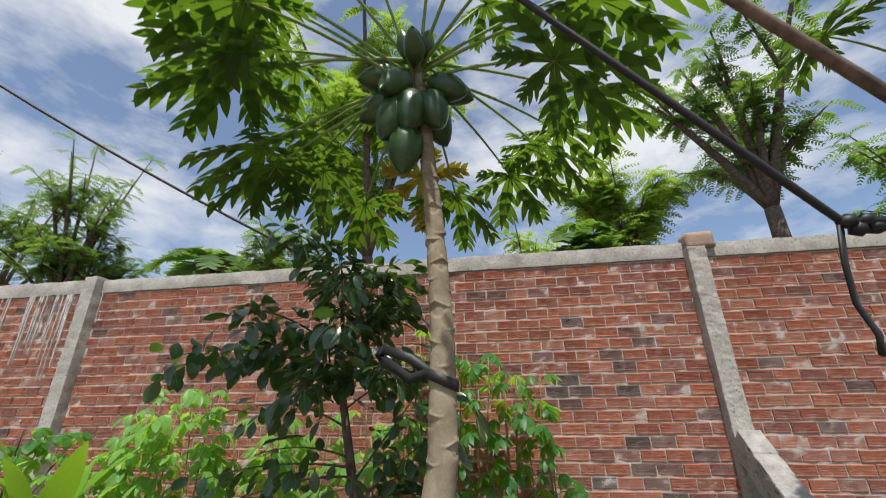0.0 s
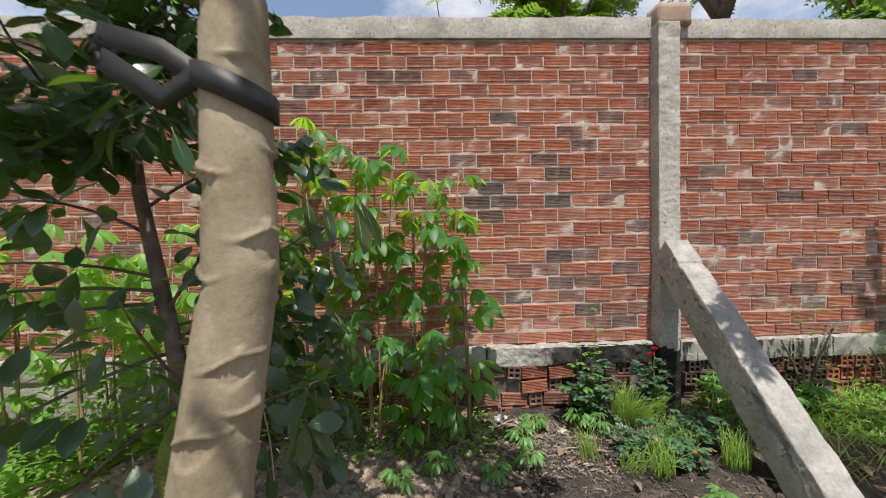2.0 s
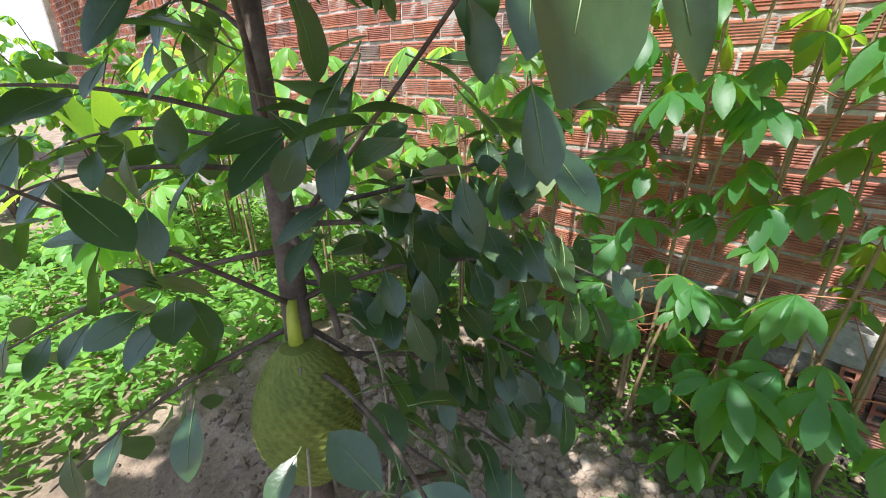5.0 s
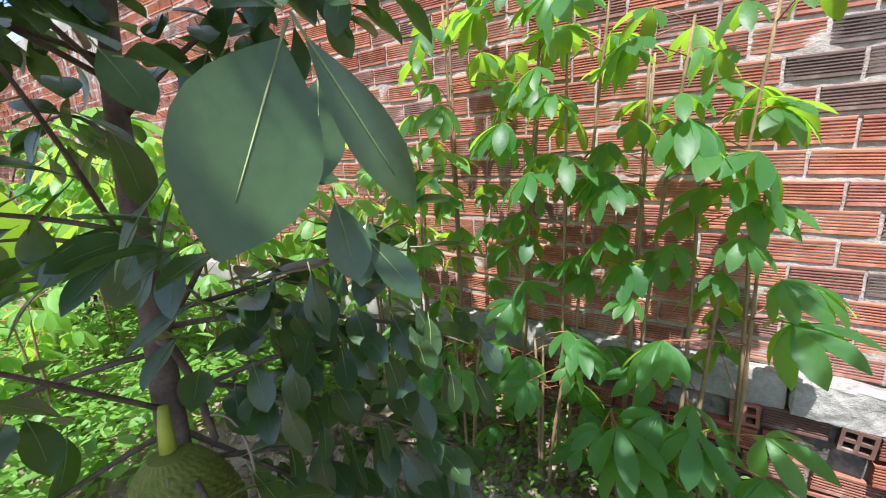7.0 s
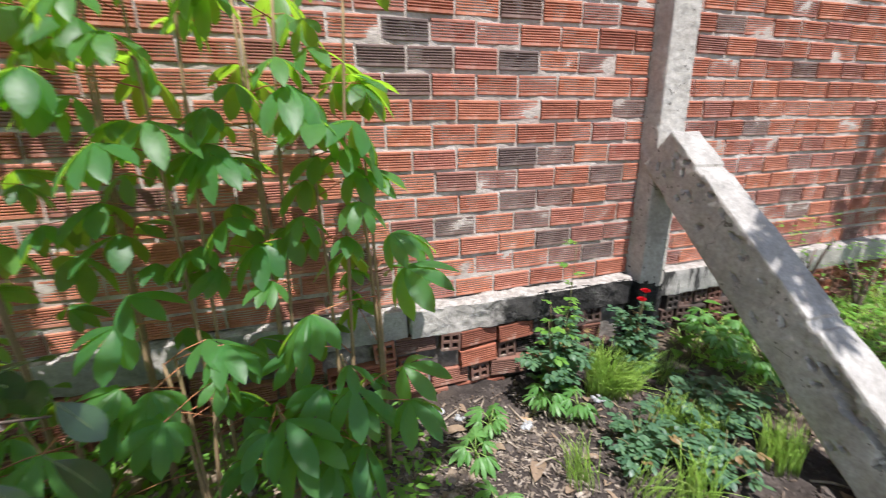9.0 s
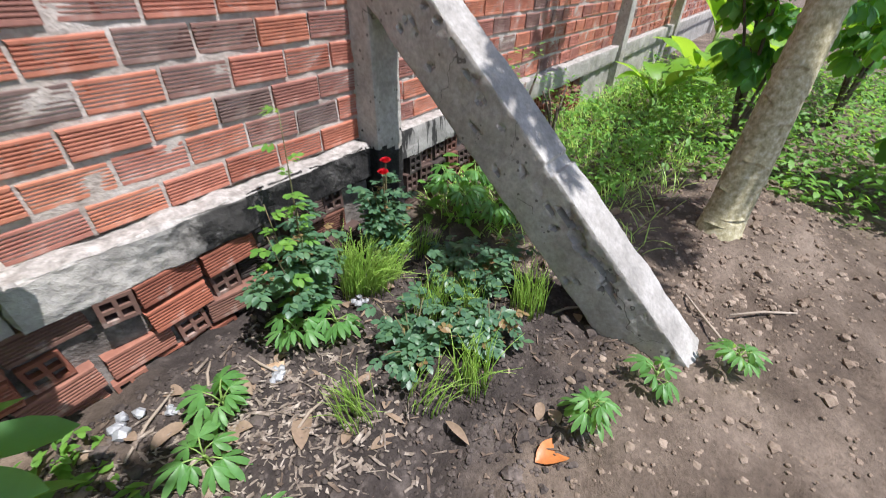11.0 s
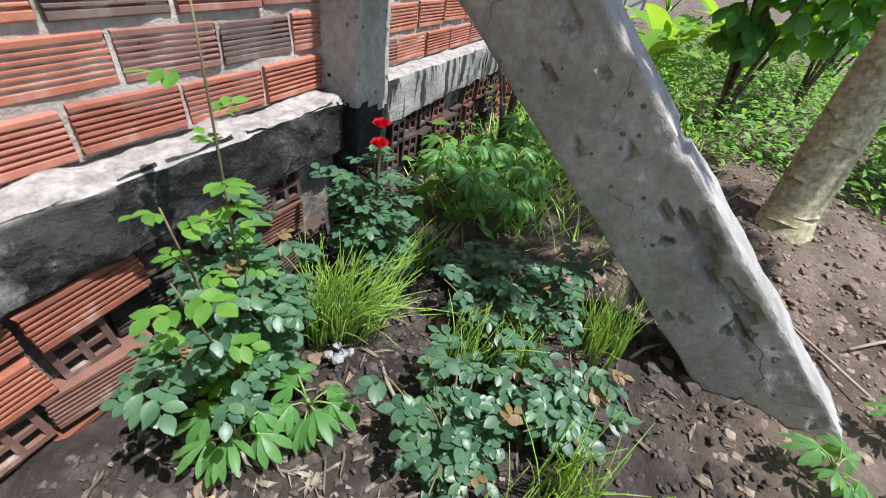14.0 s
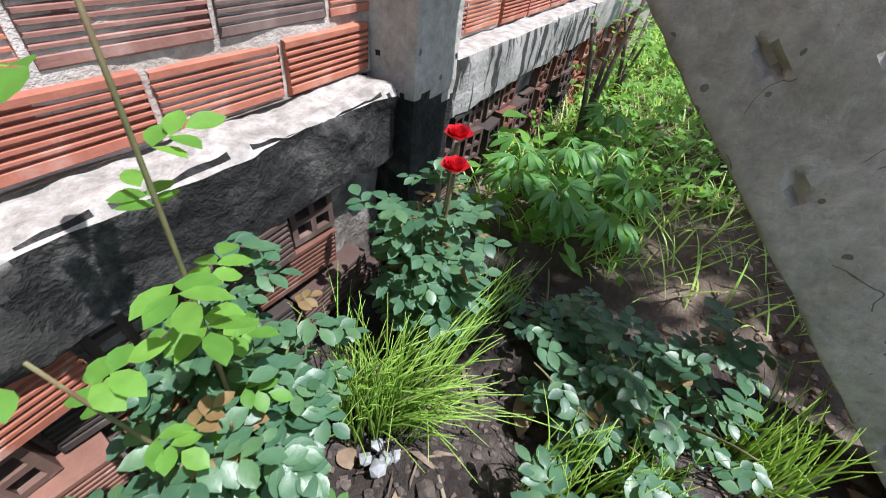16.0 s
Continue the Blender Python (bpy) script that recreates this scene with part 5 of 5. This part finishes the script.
def chip(s, p, rng):
    a, l, w = rng.uniform(0, 6.28), 0.006 + 0.034 * rng.random() ** 2.2, rng.uniform(0.002, 0.009)
    d, n = Vector((math.cos(a), math.sin(a), rng.uniform(-0.25, 0.35))), Vector((-math.sin(a), math.cos(a), rng.uniform(-0.3, 0.3)))
    t = Vector((0, 0, rng.uniform(0.002, 0.006)))
    p = p + Vector((0, 0, 0.004))
    c = [p - d * l - n * w * rng.uniform(0.1, 1), p + d * l * rng.uniform(0.4, 1) - n * w * rng.uniform(0.3, 1), p + d * l + n * w * rng.uniform(-0.2, 0.6), p - d * l * rng.uniform(0.2, 0.9) + n * w]
    s.add(c + [q + t for q in c], [(3, 2, 1, 0), (4, 5, 6, 7), (0, 1, 5, 4), (1, 2, 6, 5), (2, 3, 7, 6), (3, 0, 4, 7)])


tagged(new("wood_chips", scatter(560, 31, bed_spot, chip).mesh("wood_chips", M_CHIP)), "scattered brown wood chips and bark on dark soil", "wood chips", "", "stuff")
tagged(new("soil_clods", scatter(5200, 32, bed_spot, lambda s, p, rng: lump(s, p, rng.uniform(0.003, 0.012) * (2.4 if rng.random() < 0.05 else 1), rng)).mesh("soil_clods", M_CLOD)), "crumbly dark clods of moist garden soil", "soil clods", "", "stuff")
tagged(new("clay_clods", scatter(5200, 33, clay_spot, lambda s, p, rng: lump(s, p, rng.uniform(0.003, 0.012) * (2.6 if rng.random() < 0.05 else 1), rng)).mesh("clay_clods", M_CLAY)), "dry tan clods of clay soil", "clay clods", "", "stuff")


tagged(new("dug_clods", scatter(5200, 37, lambda rng: (rng.triangular(-4.0, -1.3, -2.6), rng.triangular(-2.0, -0.3, -0.95)), lambda s, p, rng: lump(s, p, 0.005 + 0.034 * rng.random() ** 2.6, rng)).mesh("dug_clods", M_PALE_CLAY)), "dry pale clods of dug soil under the trees", "clods", "", "stuff")
tagged(new("clay_lumps", scatter(1500, 38, lambda rng: (rng.uniform(0.1, 2.4), rng.uniform(-2.3, -0.85)) if rng.random() < 0.75 else (rng.uniform(-0.6, 0.6), rng.uniform(-2.0, -1.4)), lambda s, p, rng: lump(s, p - Vector((0, 0, 0.003)), 0.004 + 0.018 * rng.random() ** 2.6, rng)).mesh("clay_lumps", M_PALE_CLAY)), "broken lumps of dry clay round the leaning papaya", "clay clods", "", "stuff")
M_LITTER = plain("bleached_litter", [(0.09, 0.07, 0.056), (0.20, 0.162, 0.13), (0.40, 0.345, 0.29)], 30, 0.9, 0.4, 80, 0.002, 0.2, 0.4)


def litter_spot(rng):
    x = rng.triangular(-2.1, -0.55, -1.15)
    return x, rng.triangular(-1.25, -0.2, -0.6 if x > -1.3 else -0.75)


tagged(new("dry_litter", scatter(1400, 36, litter_spot, chip).mesh("dry_litter", M_LITTER)), "bleached bits of straw, bark and leaf on the soil", "plant litter", "", "stuff")


def dry_leaf(x, y, length, width, turn, material, label, name="fallen_leaf", curl=0.7):
    s = Soup()
    blade(s, (0, 0, 0.012), (1, 0, 0.25), (0, 0, 1), length, width, 7, 0.5, curl, 0.45, 0, 0.15)
    thing(name, label, "fallen leaf", pose(x, y, ground_height(x, y), 0, 0, turn), group="fallen leaves", data=s.mesh(name, material, True))


dry_leaf(-0.70, -1.44, 0.15, 0.085, -30, L_ORANGE, "curled bright orange fallen leaf on dark soil")
for k, (x, y, l, w, t) in enumerate(((-0.78, -1.24, 0.13, 0.03, 75), (-0.92, -0.42, 0.16, 0.05, 20), (-0.98, -0.98, 0.10, 0.045, -20), (-1.12, -0.80, 0.17, 0.07, 50), (-0.30, -0.66, 0.12, 0.05, 15),
                                     (-0.62, -0.55, 0.11, 0.05, 80), (-0.10, -0.30, 0.14, 0.05, -35), (0.10, -0.62, 0.16, 0.05, -20), (0.02, -0.72, 0.12, 0.045, 40), (-1.42, -0.45, 0.12, 0.06, 10),
                                     (-1.25, -0.30, 0.11, 0.05, 120), (-1.5, -0.75, 0.14, 0.06, 200), (0.5, -1.35, 0.12, 0.05, 70), (0.9, -1.2, 0.11, 0.05, 160), (-2.3, -1.2, 0.12, 0.05, 30))):
    dry_leaf(x, y, l, w, t, L_DRY, "dry curled brown leaf on the soil")
lit = random.Random(77)
for k in range(34):
    x, y = (lit.uniform(-1.7, -0.7), lit.uniform(-1.0, -0.25)) if k % 2 else (lit.uniform(-1.2, 0.1), lit.uniform(-1.5, -0.2))
    dry_leaf(x, y, lit.uniform(0.05, 0.10), lit.uniform(0.018, 0.045), lit.uniform(0, 360), L_DRY, "small dry curled leaf on the soil")
M_STICK = plain("dry_stick", [(0.26, 0.21, 0.16), (0.38, 0.32, 0.26)], 14, 0.85, 0.4, 70, 0.002, 0.2, 0.3)
for k, (x, y, t, l) in enumerate(((-1.38, -0.33, 35, 0.26), (-1.0, -0.40, 100, 0.17), (-1.15, -0.28, 60, 0.14), (-0.52, -0.62, 55, 0.16), (0.0, -1.25, -35, 0.15), (0.25, -1.75, 40, 0.3), (-1.02, -0.72, 10, 0.14), (0.42, -1.95, -50, 0.3))):
    s = Soup()
    tube(s, [(-l / 2, 0, 0.008), (0, 0.006, 0.014), (l / 2, -0.004, 0.010)], [0.005, 0.006, 0.004], 6)
    thing("stick", "short dry stick lying on the soil", "stick", pose(x, y, ground_height(x, y) + 0.004, 0, 0, t), group="sticks", data=s.mesh("stick", M_STICK, True))
scrap = mesh_of("wood_scrap", *rough_box(-0.062, 0.062, -0.019, 0.019, 0.0, 0.014, 0.012, 0.004, 14.0, 3), plain("split_wood", [(0.26, 0.17, 0.10), (0.40, 0.28, 0.18), (0.50, 0.38, 0.26)], 18, 0.85, 0.5, 60, 0.003, 0.2, 0.4), "edges")
thing("wood_scrap", "split piece of pale brown wood lying on dark soil", "wood scrap", pose(-0.993, -0.426, ground_height(-0.993, -0.426) - 0.002, 0, 0, -34), data=scrap)
M_PLASTIC = plain("crumpled_plastic", [(0.20, 0.205, 0.215), (0.34, 0.345, 0.355)], 20, 0.45, 0.6, 40, 0.006, 0.5, 0.2)
for k, (x, y, r) in enumerate(((-1.00, -0.48, 0.03), (-1.42, -0.27, 0.04), (-0.99, -0.47, 0.028), (-0.50, -0.44, 0.028), (-1.30, -0.34, 0.025))):
    s, rng = Soup(), random.Random(300 + k)
    for _ in range(5):
        lump(s, Vector((rng.uniform(-r, r), rng.uniform(-r, r), r * 0.35)), r * rng.uniform(0.4, 0.75), rng)
    thing("plastic_scrap", "crumpled scrap of white plastic on the soil", "plastic scrap", pose(x, y, ground_height(x, y)), group="plastic scraps", data=s.mesh("plastic_scrap", M_PLASTIC))


# ---- ground cover ----
def cover(name, spot, count, seed, label, hi=0.35, size=0.07, material=None):
    rng, s = random.Random(seed), Soup()
    for _ in range(count):
        x, y = spot(rng)
        h = hi * rng.random() ** 1.6 * (0.5 + 0.9 * abs(noise.noise(Vector((x * 1.4, y * 1.4, seed)))) * 2)
        p = Vector((x, y, ground_height(x, y) + h))
        a = rng.uniform(0, 6.28)
        l = size * rng.uniform(0.5, 1.3)
        blade(s, p, (math.cos(a), math.sin(a), rng.uniform(-0.3, 0.7)), (rng.uniform(-0.5, 0.5), rng.uniform(-0.5, 0.5), 1), l, l * rng.uniform(0.28, 0.5), 3, 0.45, rng.uniform(0.2, 0.9), 0.2)
    tagged(new(name, s.mesh(name, material or L_WEED, True)), label, "weeds", "", "stuff")


def left_spot(rng):
    while True:
        x, y = rng.uniform(-7.4, -2.9), rng.uniform(-3.4, -0.12)
        if not (x > -4.0 and y < -0.9) and not (x > -3.6 and y < -0.55):
            return x, y


cover("weeds", left_spot, 15000, 41, "dense bright green low weeds covering the ground", 0.42, 0.085)
cover("creeping_weeds", lambda rng: (rng.uniform(0.9, 6.5), rng.uniform(-1.15, -0.12)), 6500, 42, "low green weeds along the foot of the wall", 0.26, 0.065)
cover("sparse_weeds", lambda rng: (rng.uniform(1.75, 7.5), rng.uniform(-4.2, -0.9)), 13000, 43, "green weeds on half-shaded ground", 0.45, 0.075)
cover("shade_weeds", lambda rng: (rng.uniform(-3.0, -1.5), rng.uniform(-0.85, -0.15)), 1300, 44, "scattered small weeds under the cassava", 0.16, 0.055)
cover("fine_weeds", lambda rng: (rng.uniform(0.25, 1.3), rng.uniform(-0.75, -0.12)), 190, 45, "green leafy weeds behind the concrete prop", 0.26, 0.11)


def grassy(name, spot, count, seed, label):
    rng, s = random.Random(seed), Soup()
    for _ in range(count):
        x, y = spot(rng)
        a = rng.uniform(0, 6.28)
        blade(s, (x, y, ground_height(x, y) - 0.005), (math.cos(a) * 0.5, math.sin(a) * 0.5, 1), (math.cos(a), math.sin(a), 0.2), rng.uniform(0.08, 0.24), 0.007, 4, 0.4, rng.uniform(0.4, 1.4), 0.3)
    tagged(new(name, s.mesh(name, L_GRASS, True)), label, "grass", "", "stuff")


grassy("grass_tufts", lambda rng: (rng.uniform(0.3, 6.0), -0.12 - 1.3 * rng.random() ** 1.5), 3500, 51, "pale green grass along the wall")


# ---- broad-leaved plants ----
def broad_plant(x, y, seed, leaves, length, width, label, category="banana plant", tilt=0.5, stem=0.25, material=None):
    rng = random.Random(seed)
    plant = thing("broad_leaved_plant", label, category, pose(x, y, ground_height(x, y) - 0.02), group="broad-leaved plants")
    s = Soup()
    tube(s, [(0, 0, 0), (0, 0, stem)], [0.05, 0.035], 10)
    part("stem", s.mesh("stem", M_PETIOLE, True), plant)
    for k in range(leaves):
        a = 6.283 * k / leaves + rng.uniform(-0.5, 0.5)
        s = Soup()
        e = Vector((math.cos(a) * tilt, math.sin(a) * tilt, 1))
        base = Vector((math.cos(a) * 0.02, math.sin(a) * 0.02, stem * 0.9))
        tube(s, [base, base + e.normalized() * 0.2], [0.014, 0.010], 6)
        n = len(s.f)
        blade(s, base + e.normalized() * 0.18, e, (-math.cos(a), -math.sin(a), 0.5), length * rng.uniform(0.75, 1.1), width * rng.uniform(0.85, 1.1), 12, 0.45, rng.uniform(0.5, 1.5), 0.2, 0, 0.10)
        part("leaf", s.mesh("leaf", material or L_BANANA, True), plant)
    return plant


broad_plant(-5.75, -1.45, 1, 6, 0.8, 0.22, "young banana plant with upright yellow-green leaves", tilt=0.3, stem=0.62)
broad_plant(-6.6, -2.4, 2, 6, 0.7, 0.22, "young banana plant among the weeds", tilt=0.7)
broad_plant(4.7, -0.95, 3, 8, 0.75, 0.30, "broad-leaved green plant beside the wall", tilt=0.9)
broad_plant(3.5, -0.75, 4, 7, 0.5, 0.22, "broad-leaved green plant beside the wall", tilt=0.9)
broad_plant(5.6, -1.7, 5, 8, 0.9, 0.32, "broad-leaved green plant on weedy ground", tilt=0.8)
broad_plant(6.8, -0.8, 6, 8, 1.0, 0.32, "broad-leaved green plant on weedy ground", tilt=0.6, stem=0.6)

SHRUB_LEAF = [palmate_mesh("shrub_leaf", L_CASSAVA, M_PETIOLE, 90 + s, 5, 0.15, 0.085, 0.12) for s in range(3)]


def leafy_shrub(x, y, high, spread, leaves, seed, label):
    rng = random.Random(seed)
    z0 = ground_height(x, y) - 0.03
    bush = thing("leafy_shrub", label, "shrub", pose(x, y, z0), group="leafy shrubs")
    for q in range(7):
        a = rng.uniform(0, 6.28)
        end = (math.cos(a) * spread * rng.uniform(0.4, 1), math.sin(a) * spread * rng.uniform(0.4, 1), high * rng.uniform(0.6, 1))
        line = bezier((0, 0, 0), (end[0] * 0.2, end[1] * 0.2, end[2] * 0.6), end, 10)
        s = Soup()
        tube(s, line, [0.018 - 0.0013 * k for k in range(11)], 6)
        branch = part("branch", s.mesh("branch", M_BARK, True), bush)
        for k in range(leaves // 7):
            i = rng.randrange(3, 10)
            p = line[i].lerp(line[i + 1], rng.random()) if i < 10 else line[10]
            w = rng.uniform(0, 6.28)
            part("leaf", SHRUB_LEAF[rng.randrange(3)], branch, "", aim(p, (math.cos(w), math.sin(w), rng.uniform(-0.4, 0.4)), (0, 0, 1), rng.uniform(0.8, 1.3), rng.uniform(-0.4, 0.4)))


leafy_shrub(3.0, -1.55, 2.3, 0.75, 150, 71, "tall leafy shrub with broad lobed green leaves")
leafy_shrub(4.2, -2.3, 2.4, 0.9, 140, 72, "tall leafy shrub with broad lobed green leaves")
leafy_shrub(2.4, -2.7, 1.4, 0.7, 110, 73, "leafy shrub with broad lobed green leaves")
leafy_shrub(6.0, -2.9, 2.6, 1.1, 120, 74, "tall leafy shrub with broad lobed green leaves")
leafy_shrub(-6.9, -0.9, 1.6, 0.7, 90, 75, "leafy green shrub beside the wall")
leafy_shrub(-8.6, -2.0, 2.3, 1.0, 140, 76, "tall leafy green shrub among the weeds")
leafy_shrub(-8.3, -3.4, 2.1, 1.0, 120, 77, "tall leafy green shrub among the weeds")
leafy_shrub(-9.4, -1.0, 2.4, 1.0, 120, 78, "tall leafy green shrub beside the wall")


def bare_shrub(x, y, high, seed):
    rng = random.Random(seed)
    ob = thing("pruned_shrub", "pruned shrub with bare forked brown stems", "shrub", pose(x, y, ground_height(x, y) - 0.03))
    for k in range(4):
        s = Soup()
        a = rng.uniform(0, 6.28)
        end = Vector((math.cos(a) * 0.22, math.sin(a) * 0.1, high * rng.uniform(0.7, 1)))
        tube(s, bezier((0, 0, 0), (end.x * 0.1, end.y * 0.1, end.z * 0.5), end, 6), [0.016 - 0.0016 * q for q in range(7)], 7)
        part("stem", s.mesh("stem", M_BARK, True), ob)
    f = Soup()
    for _ in range(90):
        a = rng.uniform(0, 6.28)
        blade(f, (rng.uniform(-0.2, 0.2), rng.uniform(-0.1, 0.1), high * rng.uniform(0.4, 1.15)), (math.cos(a), math.sin(a), rng.uniform(-0.2, 0.6)), (0, 0, 1), 0.05, 0.02, 3)
    tagged(part("foliage", f.mesh("foliage", L_WEED, True), ob), kind="stuff")


bare_shrub(1.95, -0.28, 0.55, 3)
bare_shrub(1.15, -0.3, 0.85, 4)

# ---- strap and pole overhead ----
s = Soup()
tube(s, bezier((-2.30, -3.66, 3.36), (-1.7, -3.60, 2.66), (-1.15, -3.51, 2.06)) + [Vector((-0.74, -3.58, 2.02))], [0.012] * 10, 8)
strap = thing("rubber_strap", "twisted black rubber strap stretched below the papaya crown", "strap", data=s.mesh("rubber_strap", M_RUBBER, True))
s = Soup()
for k in range(4):
    lump(s, Vector((-1.14 + 0.02 * k, -3.51, 2.06 - 0.02 * (k % 2))), 0.026, random.Random(k))
part("knot", s.mesh("knot", M_RUBBER, True), strap)
s = Soup()
ribbon(s, [(-1.16, -3.51, 2.05), (-1.175, -3.50, 1.95), (-1.17, -3.48, 1.85), (-1.14, -3.47, 1.77), (-1.15, -3.47, 1.72)], 0.023, 0.007, (0.8, 0.5, 0.1))
part("loose_end", s.mesh("loose_end", M_RUBBER, True), strap)
s = Soup()
tube(s, [(-2.0, -3.80, 3.45), (-1.34, -3.69, 2.70), (-1.04, -3.64, 2.36), (0.2, -3.45, 0.95), (1.04, -3.30, -0.06)], [0.014, 0.017, 0.018, 0.02, 0.022], 9)
thing("wooden_pole", "thin leaning brown wooden pole", "pole", data=s.mesh("wooden_pole", plain("pole_wood", [(0.07, 0.05, 0.04), (0.16, 0.11, 0.08), (0.24, 0.17, 0.12)], 10, 0.8), True))
s = Soup()
tube(s, bezier((-14.0, -3.0, 9.6), (-9.2, -0.9, 5.6), (-3.0, 1.8, 2.9), 16), [0.022] * 17, 6)
thing("overhead_cable", "sagging twisted black cable above the wall", "cable", data=s.mesh("overhead_cable", M_RUBBER, True))


# ---- trees beyond the wall ----
def frond(soup, base, way, length, rng, pairs=9, leaf=0.12):
    """A feathery leaf: two rows of narrow leaflets on a drooping rib."""
    d, p = Vector(way).normalized(), Vector(base)
    for k in range(pairs):
        side = d.cross(Vector((0, 0, 1)))
        side = side.normalized() if side.length > 1e-3 else Vector((1, 0, 0))
        l = leaf * (0.5 + math.sin(math.pi * (k + 1) / (pairs + 1)) * 0.6)
        for sg in (-1, 1):
            e = side * sg + d * 0.5 + Vector((0, 0, rng.uniform(-0.35, 0.1)))
            e = e.normalized()
            w = d * l * 0.17
            soup.add([p - w, p + e * l * 0.5 - w * 1.2 + Vector((0, 0, 0.01)), p + e * l, p + e * l * 0.5 + w * 1.2, p + w], [(0, 1, 2, 3, 4)])
        d = (d + Vector((0, 0, -0.09))).normalized()
        p = p + d * length / pairs


def feather_tree(x, y, high, spread, fronds, seed, label, material, trunk=0.16, base=0.45, leaf=0.115, length=0.7):
    rng = random.Random(seed)
    tree = thing("tree", label, "tree", pose(x, y, -0.1), group="trees beyond the wall")
    s = Soup()
    lean = Vector((rng.uniform(-0.3, 0.3), rng.uniform(-0.3, 0.3), 0))
    tops = []
    fork = Vector((0, 0, high * base)) + lean
    tube(s, bezier((0, 0, 0), (lean.x * 0.2, 0, high * base * 0.5), fork, 8), [trunk * (1 - 0.05 * k) for k in range(9)], 10)
    for k in range(9):
        a = 6.283 * k / 9 + rng.uniform(-0.4, 0.4)
        r = spread * rng.uniform(0.35, 1.0)
        end = Vector((math.cos(a) * r, math.sin(a) * r, high * rng.uniform(max(base + 0.15, 0.6), 1.0))) + lean
        line = bezier(fork, fork + (end - fork) * 0.5 + Vector((0, 0, 0.25 * spread)), end, 8)
        tube(s, line, [trunk * 0.5 * (1 - 0.105 * q) for q in range(9)], 6)
        tops.append(line)
        for q in range(2):
            e2 = line[5] + Vector((rng.uniform(-1, 1), rng.uniform(-1, 1), rng.uniform(0.0, 0.9))) * spread * 0.45
            l2 = bezier(line[4], (line[4] + e2) / 2 + Vector((0, 0, 0.1)), e2, 8)
            tube(s, l2, [trunk * 0.22 * (1 - 0.1 * q2) for q2 in range(9)], 5)
            tops.append(l2)
    part("trunk", s.mesh("trunk", M_BARK, True), tree)
    c = Soup()
    for _ in range(int(fronds * 2.0)):
        line = tops[rng.randrange(len(tops))]
        i = rng.choice((2, 3, 4, 5, 6, 7, 8))
        a = rng.uniform(0, 6.28)
        frond(c, line[i], (math.cos(a), math.sin(a), rng.uniform(-0.3, 0.7)), length * rng.uniform(0.6, 1.15), rng, 9, leaf)
    tagged(part("crown", c.mesh("crown", material), tree), kind="stuff")


feather_tree(-15.2, 5.2, 10.8, 1.8, 260, 1, "tall feathery green tree behind the wall", L_TREE, leaf=0.11)
feather_tree(-16.2, 6.0, 8.6, 2.4, 420, 2, "spreading feathery green tree behind the wall", L_TREE)
feather_tree(-19.5, 6.5, 10.4, 2.2, 300, 3, "tall feathery green tree behind the wall", L_TREE, leaf=0.11)
feather_tree(4.4, 5.0, 11.8, 2.8, 420, 4, "feathery tree with a thick dark trunk behind the wall", L_TREE, 0.26, 0.5)
feather_tree(1.1, 5.3, 8.0, 1.6, 420, 5, "dense bright green tree just behind the wall", L_TREE_SUNLIT, 0.12, 0.6)
feather_tree(8.6, 5.2, 9.4, 2.6, 460, 6, "feathery green tree behind the wall", L_TREE)
feather_tree(-5.2, 4.6, 13.0, 3.2, 800, 7, "tall sunlit yellow-green feathery tree behind the wall", L_TREE_SUNLIT, 0.22, 0.4)
feather_tree(-8.6, 6.2, 8.6, 2.4, 380, 8, "feathery green tree behind the wall", L_TREE)
feather_tree(-1.2, 7.0, 8.6, 1.3, 160, 9, "slender pale feathery tree behind the wall", L_TREE_SUNLIT, 0.08, 0.5)
feather_tree(-13.0, -2.0, 6.0, 2.2, 420, 13, "leafy green tree at the end of the garden", L_TREE_SUNLIT, 0.12, 0.3)
feather_tree(13.5, 5.0, 9.0, 3.0, 420, 10, "feathery green tree behind the wall", L_TREE)
feather_tree(6.3, 3.2, 5.6, 0.9, 170, 11, "dark-leaved shrub showing above the wall", L_TREE, 0.06, 0.6, 0.26, 0.5)
feather_tree(-0.3, 3.0, 5.2, 0.7, 120, 12, "dark-leaved shrub showing above the wall", L_TREE, 0.06, 0.6, 0.24, 0.5)


def palm(x, y, high, seed):
    rng = random.Random(seed)
    tree = thing("coconut_palm", "coconut palm with arching fronds behind the wall", "palm tree", pose(x, y, -0.1))
    s = Soup()
    tube(s, bezier((0, 0, 0), (0.3, 0, high * 0.5), (0.1, 0, high), 10), [0.16 - 0.006 * k for k in range(11)], 9)
    part("trunk", s.mesh("trunk", M_BARK, True), tree)
    for k in range(16):
        c = Soup()
        a = 6.283 * k / 16 + rng.uniform(-0.2, 0.2)
        frond(c, (0.1, 0, high), (math.cos(a), math.sin(a), rng.uniform(0.1, 1.1)), 2.2, rng, 22, 0.55)
        part("frond", c.mesh("frond", L_TREE), tree)


palm(-12.2, 7.5, 6.4, 3)
